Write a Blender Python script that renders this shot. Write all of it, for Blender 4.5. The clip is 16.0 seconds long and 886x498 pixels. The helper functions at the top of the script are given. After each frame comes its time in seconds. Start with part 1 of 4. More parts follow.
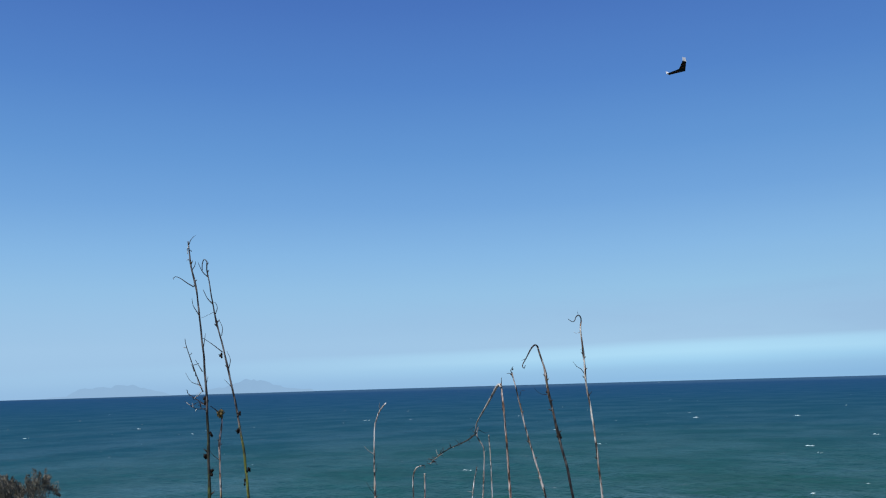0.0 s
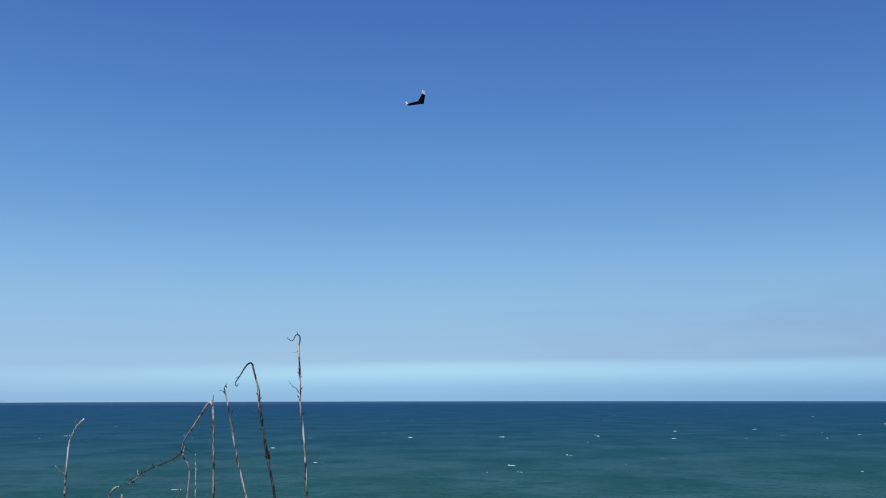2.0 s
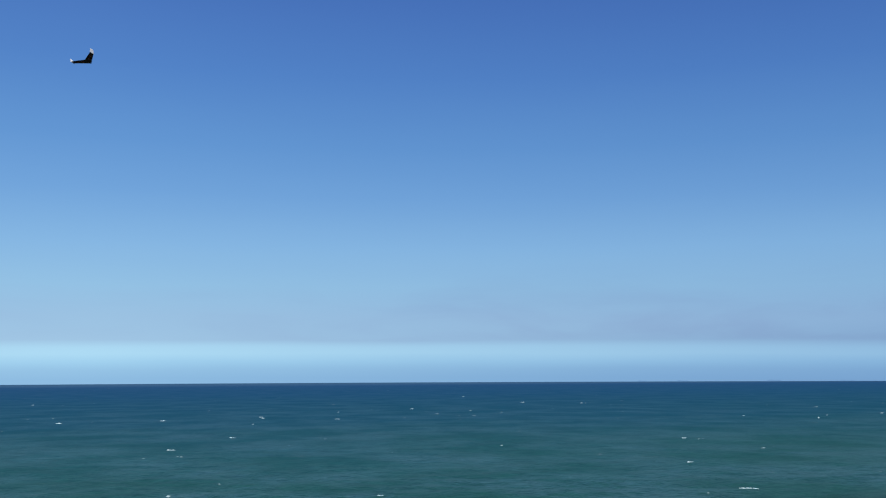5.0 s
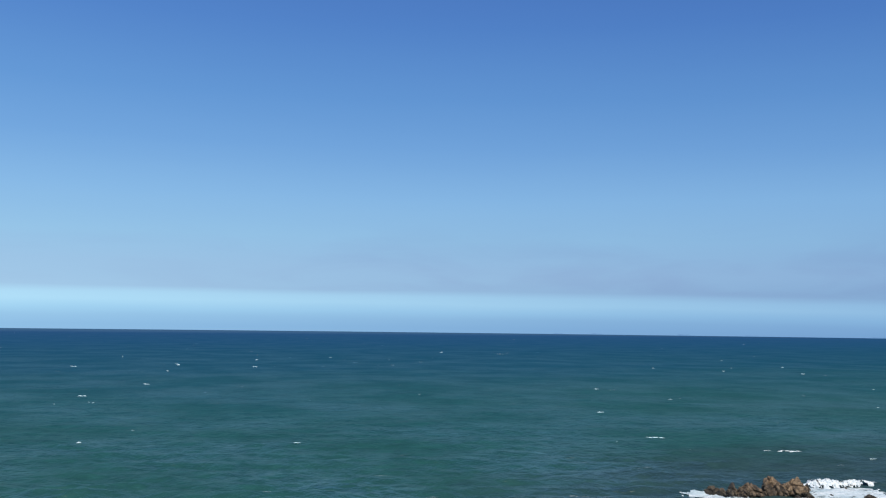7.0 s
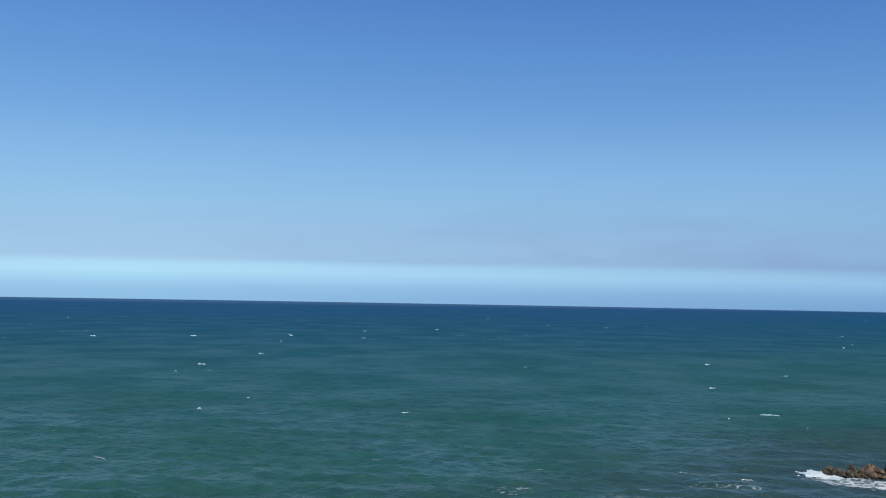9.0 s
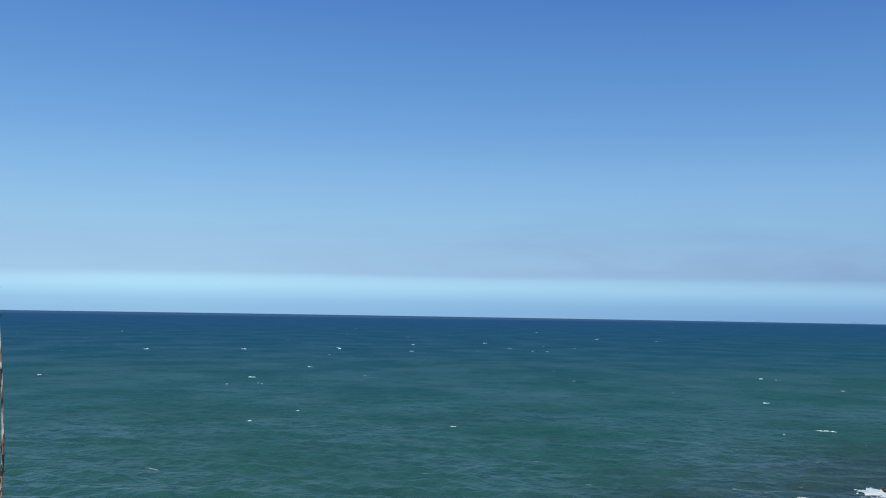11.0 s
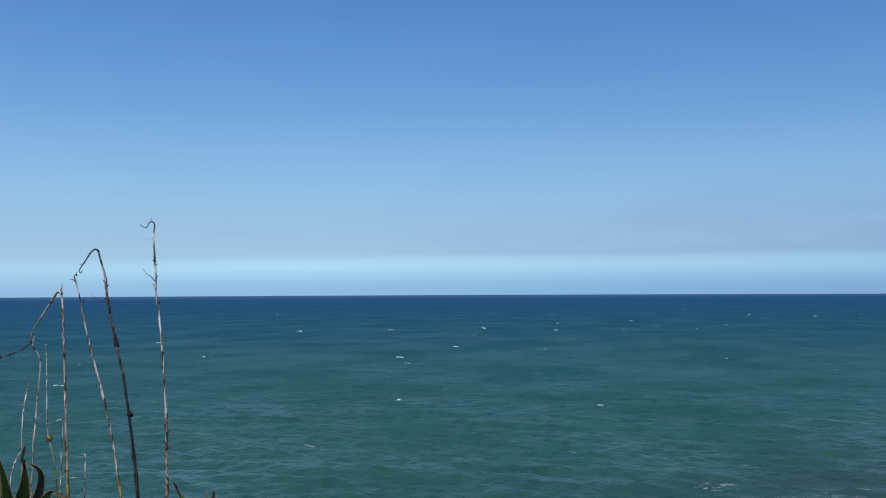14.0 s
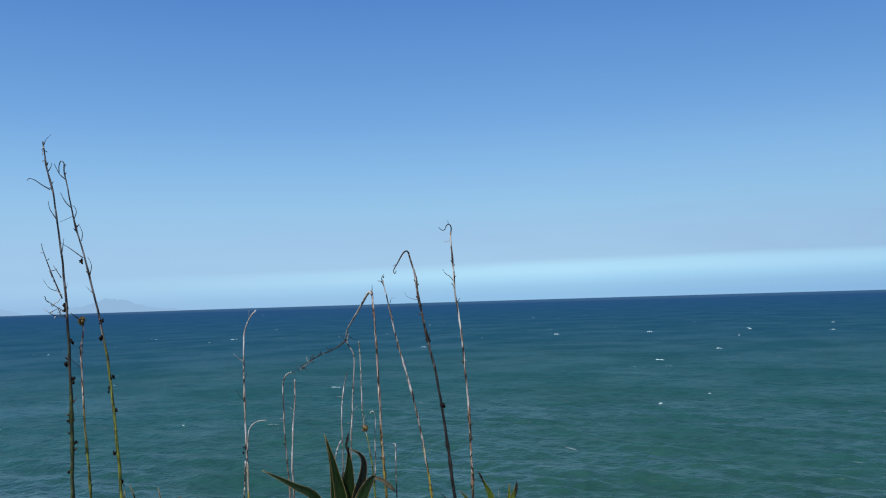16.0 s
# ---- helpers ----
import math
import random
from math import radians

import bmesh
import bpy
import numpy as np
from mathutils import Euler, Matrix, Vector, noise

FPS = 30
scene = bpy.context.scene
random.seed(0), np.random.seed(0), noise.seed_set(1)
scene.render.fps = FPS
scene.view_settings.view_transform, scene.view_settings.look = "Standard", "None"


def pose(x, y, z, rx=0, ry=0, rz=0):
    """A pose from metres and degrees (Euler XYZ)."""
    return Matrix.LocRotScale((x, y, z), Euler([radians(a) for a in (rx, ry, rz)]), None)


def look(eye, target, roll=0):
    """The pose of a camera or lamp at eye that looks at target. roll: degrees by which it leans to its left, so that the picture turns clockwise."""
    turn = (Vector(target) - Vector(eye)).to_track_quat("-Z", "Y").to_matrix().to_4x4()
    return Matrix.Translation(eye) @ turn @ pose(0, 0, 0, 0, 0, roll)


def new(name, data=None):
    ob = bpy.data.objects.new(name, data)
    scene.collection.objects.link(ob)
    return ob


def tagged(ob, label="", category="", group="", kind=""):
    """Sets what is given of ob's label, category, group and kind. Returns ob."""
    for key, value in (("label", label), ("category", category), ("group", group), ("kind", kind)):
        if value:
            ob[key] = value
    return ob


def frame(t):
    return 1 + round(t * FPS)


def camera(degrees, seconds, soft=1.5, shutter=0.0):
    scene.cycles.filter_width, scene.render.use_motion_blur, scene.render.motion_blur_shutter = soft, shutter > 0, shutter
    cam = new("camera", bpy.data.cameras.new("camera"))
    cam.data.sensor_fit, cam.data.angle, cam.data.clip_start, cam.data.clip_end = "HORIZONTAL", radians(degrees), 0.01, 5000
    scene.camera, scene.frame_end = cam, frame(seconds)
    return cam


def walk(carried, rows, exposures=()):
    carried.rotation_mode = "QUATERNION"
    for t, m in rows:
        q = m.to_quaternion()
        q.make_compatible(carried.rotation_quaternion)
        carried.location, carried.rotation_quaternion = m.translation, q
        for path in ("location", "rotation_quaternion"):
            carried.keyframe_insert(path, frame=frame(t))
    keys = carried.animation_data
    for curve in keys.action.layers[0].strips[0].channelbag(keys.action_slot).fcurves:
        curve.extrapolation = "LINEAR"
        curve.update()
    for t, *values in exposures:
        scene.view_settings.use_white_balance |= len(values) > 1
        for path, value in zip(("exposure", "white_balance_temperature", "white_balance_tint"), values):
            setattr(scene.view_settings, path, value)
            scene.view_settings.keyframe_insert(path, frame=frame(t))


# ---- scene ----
cam = camera(53.01, 16.0, soft=1.15)

# seconds, yaw, pitch, lean (degrees), then the eye in metres; the sea lies at z = 0
PATH = (
    (0.0, 7.179, 8.492, 1.657, -0.087, 0.023, 30.015),
    (0.5, 1.291, 9.144, 1.191, -0.078, 0.025, 30.015),
    (1.0, -2.600, 8.944, 0.854, -0.082, 0.014, 30.019),
    (1.5, -6.058, 8.946, 0.477, -0.071, 0.005, 30.019),
    (2.0, -10.213, 9.378, 0.091, -0.057, 0.017, 30.021),
    (2.5, -13.436, 9.420, -0.098, -0.022, 0.004, 30.021),
    (3.0, -17.557, 9.125, 0.059, -0.004, 0.003, 30.022),
    (3.5, -22.611, 8.532, 0.377, 0.005, 0.005, 30.020),
    (4.0, -27.200, 7.982, 0.449, 0.006, 0.005, 30.014),
    (4.5, -29.457, 8.359, 0.416, 0.006, 0.004, 30.010),
    (7.0, -36.259, 5.023, -0.683, 0.012, 0.004, 29.998),
    (7.5, -35.489, 3.657, -0.450, 0.014, 0.004, 29.998),
    (8.0, -33.370, 3.089, -0.406, 0.017, 0.005, 29.998),
    (8.5, -31.156, 3.101, -0.732, 0.021, 0.006, 30.001),
    (9.0, -29.451, 3.183, -1.007, 0.026, 0.007, 30.003),
    (11.5, -25.903, 3.956, -0.538, 0.049, 0.012, 29.988),
    (12.0, -25.299, 3.416, -0.060, 0.056, 0.014, 29.983),
    (12.5, -24.239, 2.645, 0.102, 0.065, 0.015, 29.982),
    (13.0, -22.474, 1.988, 0.371, 0.067, 0.017, 29.984),
    (13.5, -20.296, 1.754, 0.282, 0.072, 0.019, 29.985),
    (14.0, -17.259, 2.616, 0.260, 0.076, 0.021, 29.992),
    (14.5, -14.713, 2.132, 0.759, 0.054, 0.014, 29.988),
    (15.0, -11.795, 1.961, 1.160, 0.011, 0.000, 29.991),
    (15.5, -5.732, 2.694, 1.761, -0.063, -0.009, 29.991),
    (16.0, -1.049, 3.080, 1.719, -0.095, 0.011, 29.961),
)
walk(cam, [(t, pose(x, y, z, 90 + pitch, 0, yaw) @ pose(0, 0, 0, 0, 0, -lean)) for t, yaw, pitch, lean, x, y, z in PATH],
     ((0.0, 0.0), (0.5, -0.05), (1.0, -0.09), (2.0, -0.05), (4.5, -0.03), (7.0, 0.04), (12.0, 0.03), (13.0, -0.01), (14.5, 0.0), (15.5, 0.05), (16.0, 0.05)))

# ---------------------------------------------------------------- light
SUN_AZIMUTH, SUN_HEIGHT = 206, 56   # degrees clockwise from +y, degrees above the horizon


def rgb(r, g, b):
    """Linear colour from 8-bit sRGB."""
    return tuple((c / 255 / 12.92 if c / 255 <= 0.04045 else ((c / 255 + 0.055) / 1.055) ** 2.4) for c in (r, g, b)) + (1.0,)


class Nodes:
    """Short helper for building node trees."""

    def __init__(self, tree):
        self.tree = tree
        tree.nodes.clear()

    def add(self, kind, **settings):
        node = self.tree.nodes.new(kind)
        for key, value in settings.items():
            setattr(node, key, value)
        return node

    def link(self, a, b):
        self.tree.links.new(a, b)

    def math(self, op, a, b=0.0, clamp=False):
        node = self.add("ShaderNodeMath", operation=op, use_clamp=clamp)
        for k, v in enumerate((a, b)):
            if isinstance(v, (int, float)):
                node.inputs[k].default_value = v
            else:
                self.link(v, node.inputs[k])
        return node.outputs[0]

    def ramp(self, fac, stops, mode="LINEAR"):
        node = self.add("ShaderNodeValToRGB")
        node.color_ramp.interpolation = mode
        e = node.color_ramp.elements
        while len(e) < len(stops):
            e.new(0.5)
        for k, (p, c) in enumerate(stops):
            e[k].position, e[k].color = p, c if len(c) == 4 else (*c, 1)
        self.link(fac, node.inputs[0])
        return node.outputs[0]

    def mix(self, fac, a, b, blend="MIX"):
        node = self.add("ShaderNodeMix", data_type="RGBA", blend_type=blend)
        for socket, v in ((node.inputs[0], fac), (node.inputs[6], a), (node.inputs[7], b)):
            if isinstance(v, (int, float)):
                socket.default_value = v
            elif isinstance(v, tuple):
                socket.default_value = v if len(v) == 4 else (*v, 1)
            else:
                self.link(v, socket)
        return node.outputs[2]

    def noise(self, vector, scale, detail=4.0, rough=0.55, distort=0.0):
        node = self.add("ShaderNodeTexNoise")
        node.inputs["Scale"].default_value = scale
        node.inputs["Detail"].default_value = detail
        node.inputs["Roughness"].default_value = rough
        node.inputs["Distortion"].default_value = distort
        self.link(vector, node.inputs["Vector"])
        return node.outputs["Fac"]

    def mapped(self, vector, scale=(1, 1, 1), turn=0.0):
        if turn:
            spin = self.add("ShaderNodeMapping")
            spin.inputs["Rotation"].default_value = (0, 0, radians(turn))
            self.link(vector, spin.inputs["Vector"])
            vector = spin.outputs[0]
        node = self.add("ShaderNodeMapping")
        node.inputs["Scale"].default_value = scale
        self.link(vector, node.inputs["Vector"])
        return node.outputs[0]

    def bump(self, height, strength, distance, normal=None):
        node = self.add("ShaderNodeBump")
        node.inputs["Strength"].default_value = strength
        node.inputs["Distance"].default_value = distance
        self.link(height, node.inputs["Height"])
        if normal:
            self.link(normal, node.inputs["Normal"])
        return node.outputs[0]


# sky: clear blue above, a greyish smoke layer low down and a clean pale band under it
world = bpy.data.worlds.new("sky")
scene.world = world
world.use_nodes = True
n = Nodes(world.node_tree)
direction = n.add("ShaderNodeTexCoord").outputs["Generated"]
split = n.add("ShaderNodeSeparateXYZ")
n.link(direction, split.inputs[0])
height = n.math("MULTIPLY", n.math("ARCSINE", split.outputs[2]), 72.345)
azimuth = n.math("SUBTRACT", n.math("MULTIPLY", n.math("ARCTAN2", split.outputs[0], split.outputs[1]), 68.75), 2.0)
bow = n.math("POWER", n.math("MULTIPLY", n.math("ABSOLUTE", n.math("SUBTRACT", azimuth, 28.0)), 0.0165), 2.0)
bow = n.math("MINIMUM", bow, 2.2)
streak = n.noise(n.mapped(direction, (3.6, 3.6, 43)), 1.0, 3.0, 0.5)
low = n.math("ADD", n.math("ADD", height, bow), n.math("MULTIPLY", n.math("SUBTRACT", streak, 0.5), 0.45))
haze = n.ramp(n.math("DIVIDE", low, 40.0, True), (
    (0.000, rgb(139, 185, 222)), (0.018, rgb(146, 192, 226)), (0.032, rgb(157, 205, 235)), (0.048, rgb(170, 216, 241)),
    (0.061, rgb(168, 213, 239)), (0.074, rgb(157, 195, 225)), (0.120, rgb(153, 192, 224)), (0.180, rgb(146, 192, 226)),
    (0.260, rgb(133, 182, 225)), (0.360, rgb(113, 164, 217)), (0.460, rgb(98, 150, 209)), (0.600, rgb(82, 131, 198)),
    (0.760, rgb(71, 114, 185)), (1.000, rgb(61, 99, 170))))
clean = n.ramp(n.math("DIVIDE", height, 40.0, True), (
    (0.000, rgb(145, 182, 218)), (0.040, rgb(153, 191, 224)), (0.080, rgb(156, 194, 226)), (0.140, rgb(151, 192, 226)), (0.190, rgb(145, 190, 226)),
    (0.260, rgb(133, 182, 225)), (0.360, rgb(113, 164, 217)), (0.460, rgb(98, 150, 209)), (0.600, rgb(82, 131, 198)),
    (0.760, rgb(71, 114, 185)), (1.000, rgb(61, 99, 170))))
# torn wisps of smoke above the pale band
wisps = n.ramp(n.noise(n.mapped(direction, (6, 6, 33)), 1.0, 4.0, 0.55, 0.4), ((0.42, (0, 0, 0)), (0.66, (1, 1, 1))))
layer = n.ramp(n.math("DIVIDE", low, 40.0, True), ((0.070, (0, 0, 0)), (0.080, (0.62, 0.62, 0.62)), (0.150, (0.5, 0.5, 0.5)), (0.230, (0, 0, 0))))
spread = n.add("ShaderNodeMapRange", interpolation_type="SMOOTHSTEP")
n.link(azimuth, spread.inputs[0])
spread.inputs[1].default_value, spread.inputs[2].default_value = 4.0, 46.0
spread.inputs[3].default_value, spread.inputs[4].default_value = 0.3, 1.0
haze = n.mix(n.math("MULTIPLY", n.math("MULTIPLY", wisps, layer), spread.outputs[0]), haze, n.mix(1.0, haze, (0.91, 0.86, 0.91), "MULTIPLY"))
thin = n.add("ShaderNodeMapRange", interpolation_type="SMOOTHSTEP")
n.link(azimuth, thin.inputs[0])
thin.inputs[1].default_value, thin.inputs[2].default_value = 12.0, -36.0
thin.inputs[3].default_value, thin.inputs[4].default_value = 0.0, 0.85
haze = n.mix(thin.outputs[0], haze, clean)
# the sky pales away from the smoke, which lies thickest round azimuth 75
side = n.math("MULTIPLY", n.math("MAXIMUM", n.math("MINIMUM", n.math("SUBTRACT", azimuth, 19.0), 60.0), -10.0), 0.02)
near_sea = n.ramp(n.math("DIVIDE", height, 40.0, True), ((0.0, (0.30, 0.26, 0.16)), (0.07, (0.29, 0.25, 0.16)), (0.10, (0.20, 0.18, 0.11)), (0.25, (0.09, 0.08, 0.06)), (0.70, (0.15, 0.13, 0.09))))
shade = n.add("ShaderNodeVectorMath", operation="SCALE")
n.link(near_sea, shade.inputs[0])
n.link(side, shade.inputs["Scale"])
left_over = n.add("ShaderNodeVectorMath", operation="SUBTRACT")
left_over.inputs[0].default_value = (1.01, 1.0, 1.015)
n.link(shade.outputs[0], left_over.inputs[1])
haze = n.mix(1.0, haze, left_over.outputs[0], "MULTIPLY")
blue = n.add("ShaderNodeTexSky", sky_type="NISHITA", sun_disc=False, sun_elevation=radians(SUN_HEIGHT), sun_rotation=radians(SUN_AZIMUTH))
upper = n.mix(1.0, blue.outputs[0], (0.09, 0.09, 0.09), "MULTIPLY")
aloft = n.add("ShaderNodeMapRange", interpolation_type="SMOOTHSTEP")
n.link(height, aloft.inputs[0])
aloft.inputs[1].default_value, aloft.inputs[2].default_value = 40, 70
background = n.add("ShaderNodeBackground")
n.link(n.mix(aloft.outputs[0], haze, upper), background.inputs[0])
n.link(background.outputs[0], n.add("ShaderNodeOutputWorld").inputs[0])

sun = new("sun", bpy.data.lights.new("sun", "SUN"))
sun.data.energy, sun.data.angle, sun.data.color = 3.6, radians(0.53), (1.0, 0.95, 0.87)
a, h = radians(SUN_AZIMUTH), radians(SUN_HEIGHT)
sun.matrix_world = look((60 * math.sin(a) * math.cos(h), 60 * math.cos(a) * math.cos(h), 40 + 60 * math.sin(h)), (0, 0, 40))


# ---------------------------------------------------------------- materials
def material(name):
    m = bpy.data.materials.new(name)
    m.use_nodes = True
    return m, Nodes(m.node_tree)


def finish(n, color, rough=0.6, normal=None, **more):
    shader = n.add("ShaderNodeBsdfPrincipled")
    for key, value in (("Base Color", color), ("Roughness", rough), *more.items()):
        if isinstance(value, (int, float, tuple)):
            shader.inputs[key].default_value = value
        else:
            n.link(value, shader.inputs[key])
    if normal:
        n.link(normal, shader.inputs["Normal"])
    n.link(shader.outputs[0], n.add("ShaderNodeOutputMaterial").inputs[0])
    return shader


def sea_material():
    m, n = material("sea_water")
    place = n.add("ShaderNodeNewGeometry").outputs["Position"]
    split = n.add("ShaderNodeSeparateXYZ")
    n.link(n.mapped(place, (0.79, 0.79, 0.79), -7), split.inputs[0])
    # distance off the shore: green over the shelf, blue over deep water
    off = n.math("ADD", n.math("MULTIPLY", split.outputs[0], 0.35), n.math("MULTIPLY", split.outputs[1], 0.94))
    # deep water comes closer in towards the islands
    west = n.math("MULTIPLY", n.math("SUBTRACT", n.math("MULTIPLY", split.outputs[1], 0.15), split.outputs[0]), 0.95)
    off = n.math("ADD", off, n.math("MAXIMUM", n.math("MINIMUM", west, 220.0), 0.0))
    patches = n.noise(n.mapped(place, (0.0052, 0.0042, 0.0), 20), 1.0, 4.0, 0.6)
    depth = n.math("MULTIPLY", n.math("ADD", off, n.math("MULTIPLY", n.math("SUBTRACT", patches, 0.5), 240.0)), 1 / 3000.0, True)
    # the last stop paints horizon haze into the farthest water
    body = n.ramp(depth, (
        (0.0, (0.026, 0.082, 0.068)), (0.035, (0.020, 0.080, 0.073)), (0.085, (0.015, 0.080, 0.090)), (0.16, (0.010, 0.070, 0.113)),
        (0.40, (0.012, 0.069, 0.143)), (0.8, (0.017, 0.070, 0.162)), (1.0, (0.040, 0.103, 0.192))))
    # the reef browns the shallows towards the rocks, in patches
    shore = n.math("ADD", n.math("SUBTRACT", off, n.math("MULTIPLY", n.math("MINIMUM", split.outputs[0], 140.0), 0.6)), 36.0)
    reef = n.noise(n.mapped(place, (0.022, 0.06, 0.0), 28), 1.0, 4.0, 0.6)
    shoal = n.add("ShaderNodeMapRange", interpolation_type="SMOOTHSTEP")
    n.link(n.math("ADD", shore, n.math("MULTIPLY", n.math("SUBTRACT", reef, 0.5), 60.0)), shoal.inputs[0])
    shoal.inputs[1].default_value, shoal.inputs[2].default_value = 114.0, 70.0
    body = n.mix(shoal.outputs[0], body, n.mix(reef, (0.020, 0.062, 0.064), (0.031, 0.053, 0.060)))
    # streaks of clearer and cloudier water along the wind, plainest in the shelf water
    reach = n.math("SQRT", n.math("ADD", n.math("MULTIPLY", split.outputs[0], split.outputs[0]), n.math("MULTIPLY", split.outputs[1], split.outputs[1])))
    streaks = n.noise(n.mapped(place, (0.032, 0.028, 0.0), 30), 1.0, 5.0, 0.6)
    streaky = n.ramp(streaks, ((0.38, (0, 0, 0)), (0.66, (0.6, 0.6, 0.6))))
    streaky = n.math("MULTIPLY", streaky, n.math("DIVIDE", 330.0, n.math("MAXIMUM", reach, 330.0)))
    body = n.mix(streaky, body, n.mix(1.0, body, (0.70, 0.80, 0.80), "MULTIPLY"))
    # fine mottle paints small light and shade of the wave faces into the colour
    mottle = n.noise(n.mapped(place, (0.18, 0.30, 0.0), 30), 1.0, 4.0, 0.65, 0.5)
    body = n.mix(1.0, body, n.ramp(mottle, ((0.33, (0.80, 0.82, 0.84)), (0.62, (1.14, 1.12, 1.08)))), "MULTIPLY")
    # the water is darker towards the west, fading out with distance
    west_dark = n.math("SUBTRACT", n.math("MULTIPLY", west, 1 / 130.0, True), n.math("MULTIPLY", n.math("SUBTRACT", reach, 105.0), 1 / 110.0), True)
    body = n.mix(west_dark, body, n.mix(1.0, body, (0.74, 0.58, 0.62), "MULTIPLY"))
    # wind chop in three sizes, livelier under the gusts
    gust = n.ramp(n.noise(n.mapped(place, (0.020, 0.017, 0.0), 24), 1.0, 3.0, 0.55), ((0.38, (0.45, 0.45, 0.45)), (0.64, (1.6, 1.6, 1.6))))
    chop = n.noise(n.mapped(place, (0.46, 0.54, 0.4), 29), 1.0, 3.0, 0.6, 0.7)
    wind = n.noise(n.mapped(place, (0.15, 0.21, 0.2), 26), 1.0, 2.0, 0.55, 0.8)
    ripple = n.noise(n.mapped(place, (1.0, 2.0, 1.0), 33), 1.0, 2.0, 0.5, 0.4)
    bump = n.bump(ripple, 1.0, 0.06, n.bump(chop, 1.0, 0.55, n.bump(wind, 1.0, 0.85)))
    under = n.add("ShaderNodeBsdfDiffuse")
    n.link(body, under.inputs[0])
    gloss = n.add("ShaderNodeBsdfGlossy")
    gloss.inputs["Roughness"].default_value = 0.3
    gloss.inputs["Color"].default_value = (0.92, 1.0, 0.88, 1)
    n.link(bump, gloss.inputs["Normal"])
    fresnel = n.add("ShaderNodeFresnel")
    fresnel.inputs[0].default_value = 1.33
    n.link(bump, fresnel.inputs["Normal"])
    share = n.ramp(fresnel.outputs[0], ((0.02, (0.012,) * 3), (0.07, (0.042,) * 3), (0.20, (0.155,) * 3), (0.40, (0.26,) * 3), (1.0, (0.38,) * 3)))
    # reflection is faded by hand with distance, as tilted wave faces would dim it
    mirror_fade = n.ramp(n.math("DIVIDE", 100.0, n.math("MAXIMUM", reach, 40.0), True), ((0.02, (0.03,) * 3), (0.08, (0.10,) * 3), (0.22, (0.30,) * 3), (0.5, (0.62,) * 3), (1.0, (1.0,) * 3)))
    share = n.math("MULTIPLY", n.math("MULTIPLY", share, mirror_fade), gust, True)
    both = n.add("ShaderNodeMixShader")
    n.link(share, both.inputs[0])
    n.link(under.outputs[0], both.inputs[1])
    n.link(gloss.outputs[0], both.inputs[2])
    n.link(both.outputs[0], n.add("ShaderNodeOutputMaterial").inputs[0])
    return m


def foam_material(name, cover, thick=1.0):
    """White foam; cover: how much of the sheet is closed froth."""
    m, n = material(name)
    place = n.add("ShaderNodeNewGeometry").outputs["Position"]
    froth = n.noise(place, 1.6, 5.0, 0.65, 0.6)
    lace = n.noise(n.mapped(place, (0.5, 0.9, 1.0), 20), 0.9, 6.0, 0.7, 1.2)
    shader = n.add("ShaderNodeBsdfDiffuse")
    thin = n.noise(n.mapped(place, (0.16, 0.4, 0.3), 25), 1.0, 4.0, 0.6, 0.5)
    tone = n.mix(n.ramp(thin, ((0.42, (0, 0, 0)), (0.60, (1, 1, 1)))), (0.82, 0.88, 0.89), (0.48, 0.59, 0.63))
    n.link(n.mix(n.ramp(froth, ((0.35, (0.55, 0.55, 0.55)), (0.60, (0, 0, 0)))), tone, (0.38, 0.49, 0.53)), shader.inputs[0])
    n.link(n.bump(froth, 0.6, 0.25), shader.inputs["Normal"])
    clear = n.add("ShaderNodeBsdfTransparent")
    both = n.add("ShaderNodeMixShader")
    n.link(n.ramp(lace, ((0.60 - cover * 0.35, (0, 0, 0)), (0.74 - cover * 0.35, (thick, thick, thick)))), both.inputs[0])
    n.link(clear.outputs[0], both.inputs[1])
    n.link(shader.outputs[0], both.inputs[2])
    n.link(both.outputs[0], n.add("ShaderNodeOutputMaterial").inputs[0])
    return m


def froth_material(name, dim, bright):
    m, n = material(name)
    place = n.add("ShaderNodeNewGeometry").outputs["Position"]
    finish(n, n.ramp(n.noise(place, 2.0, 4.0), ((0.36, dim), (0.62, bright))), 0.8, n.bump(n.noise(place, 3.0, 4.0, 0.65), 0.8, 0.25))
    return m


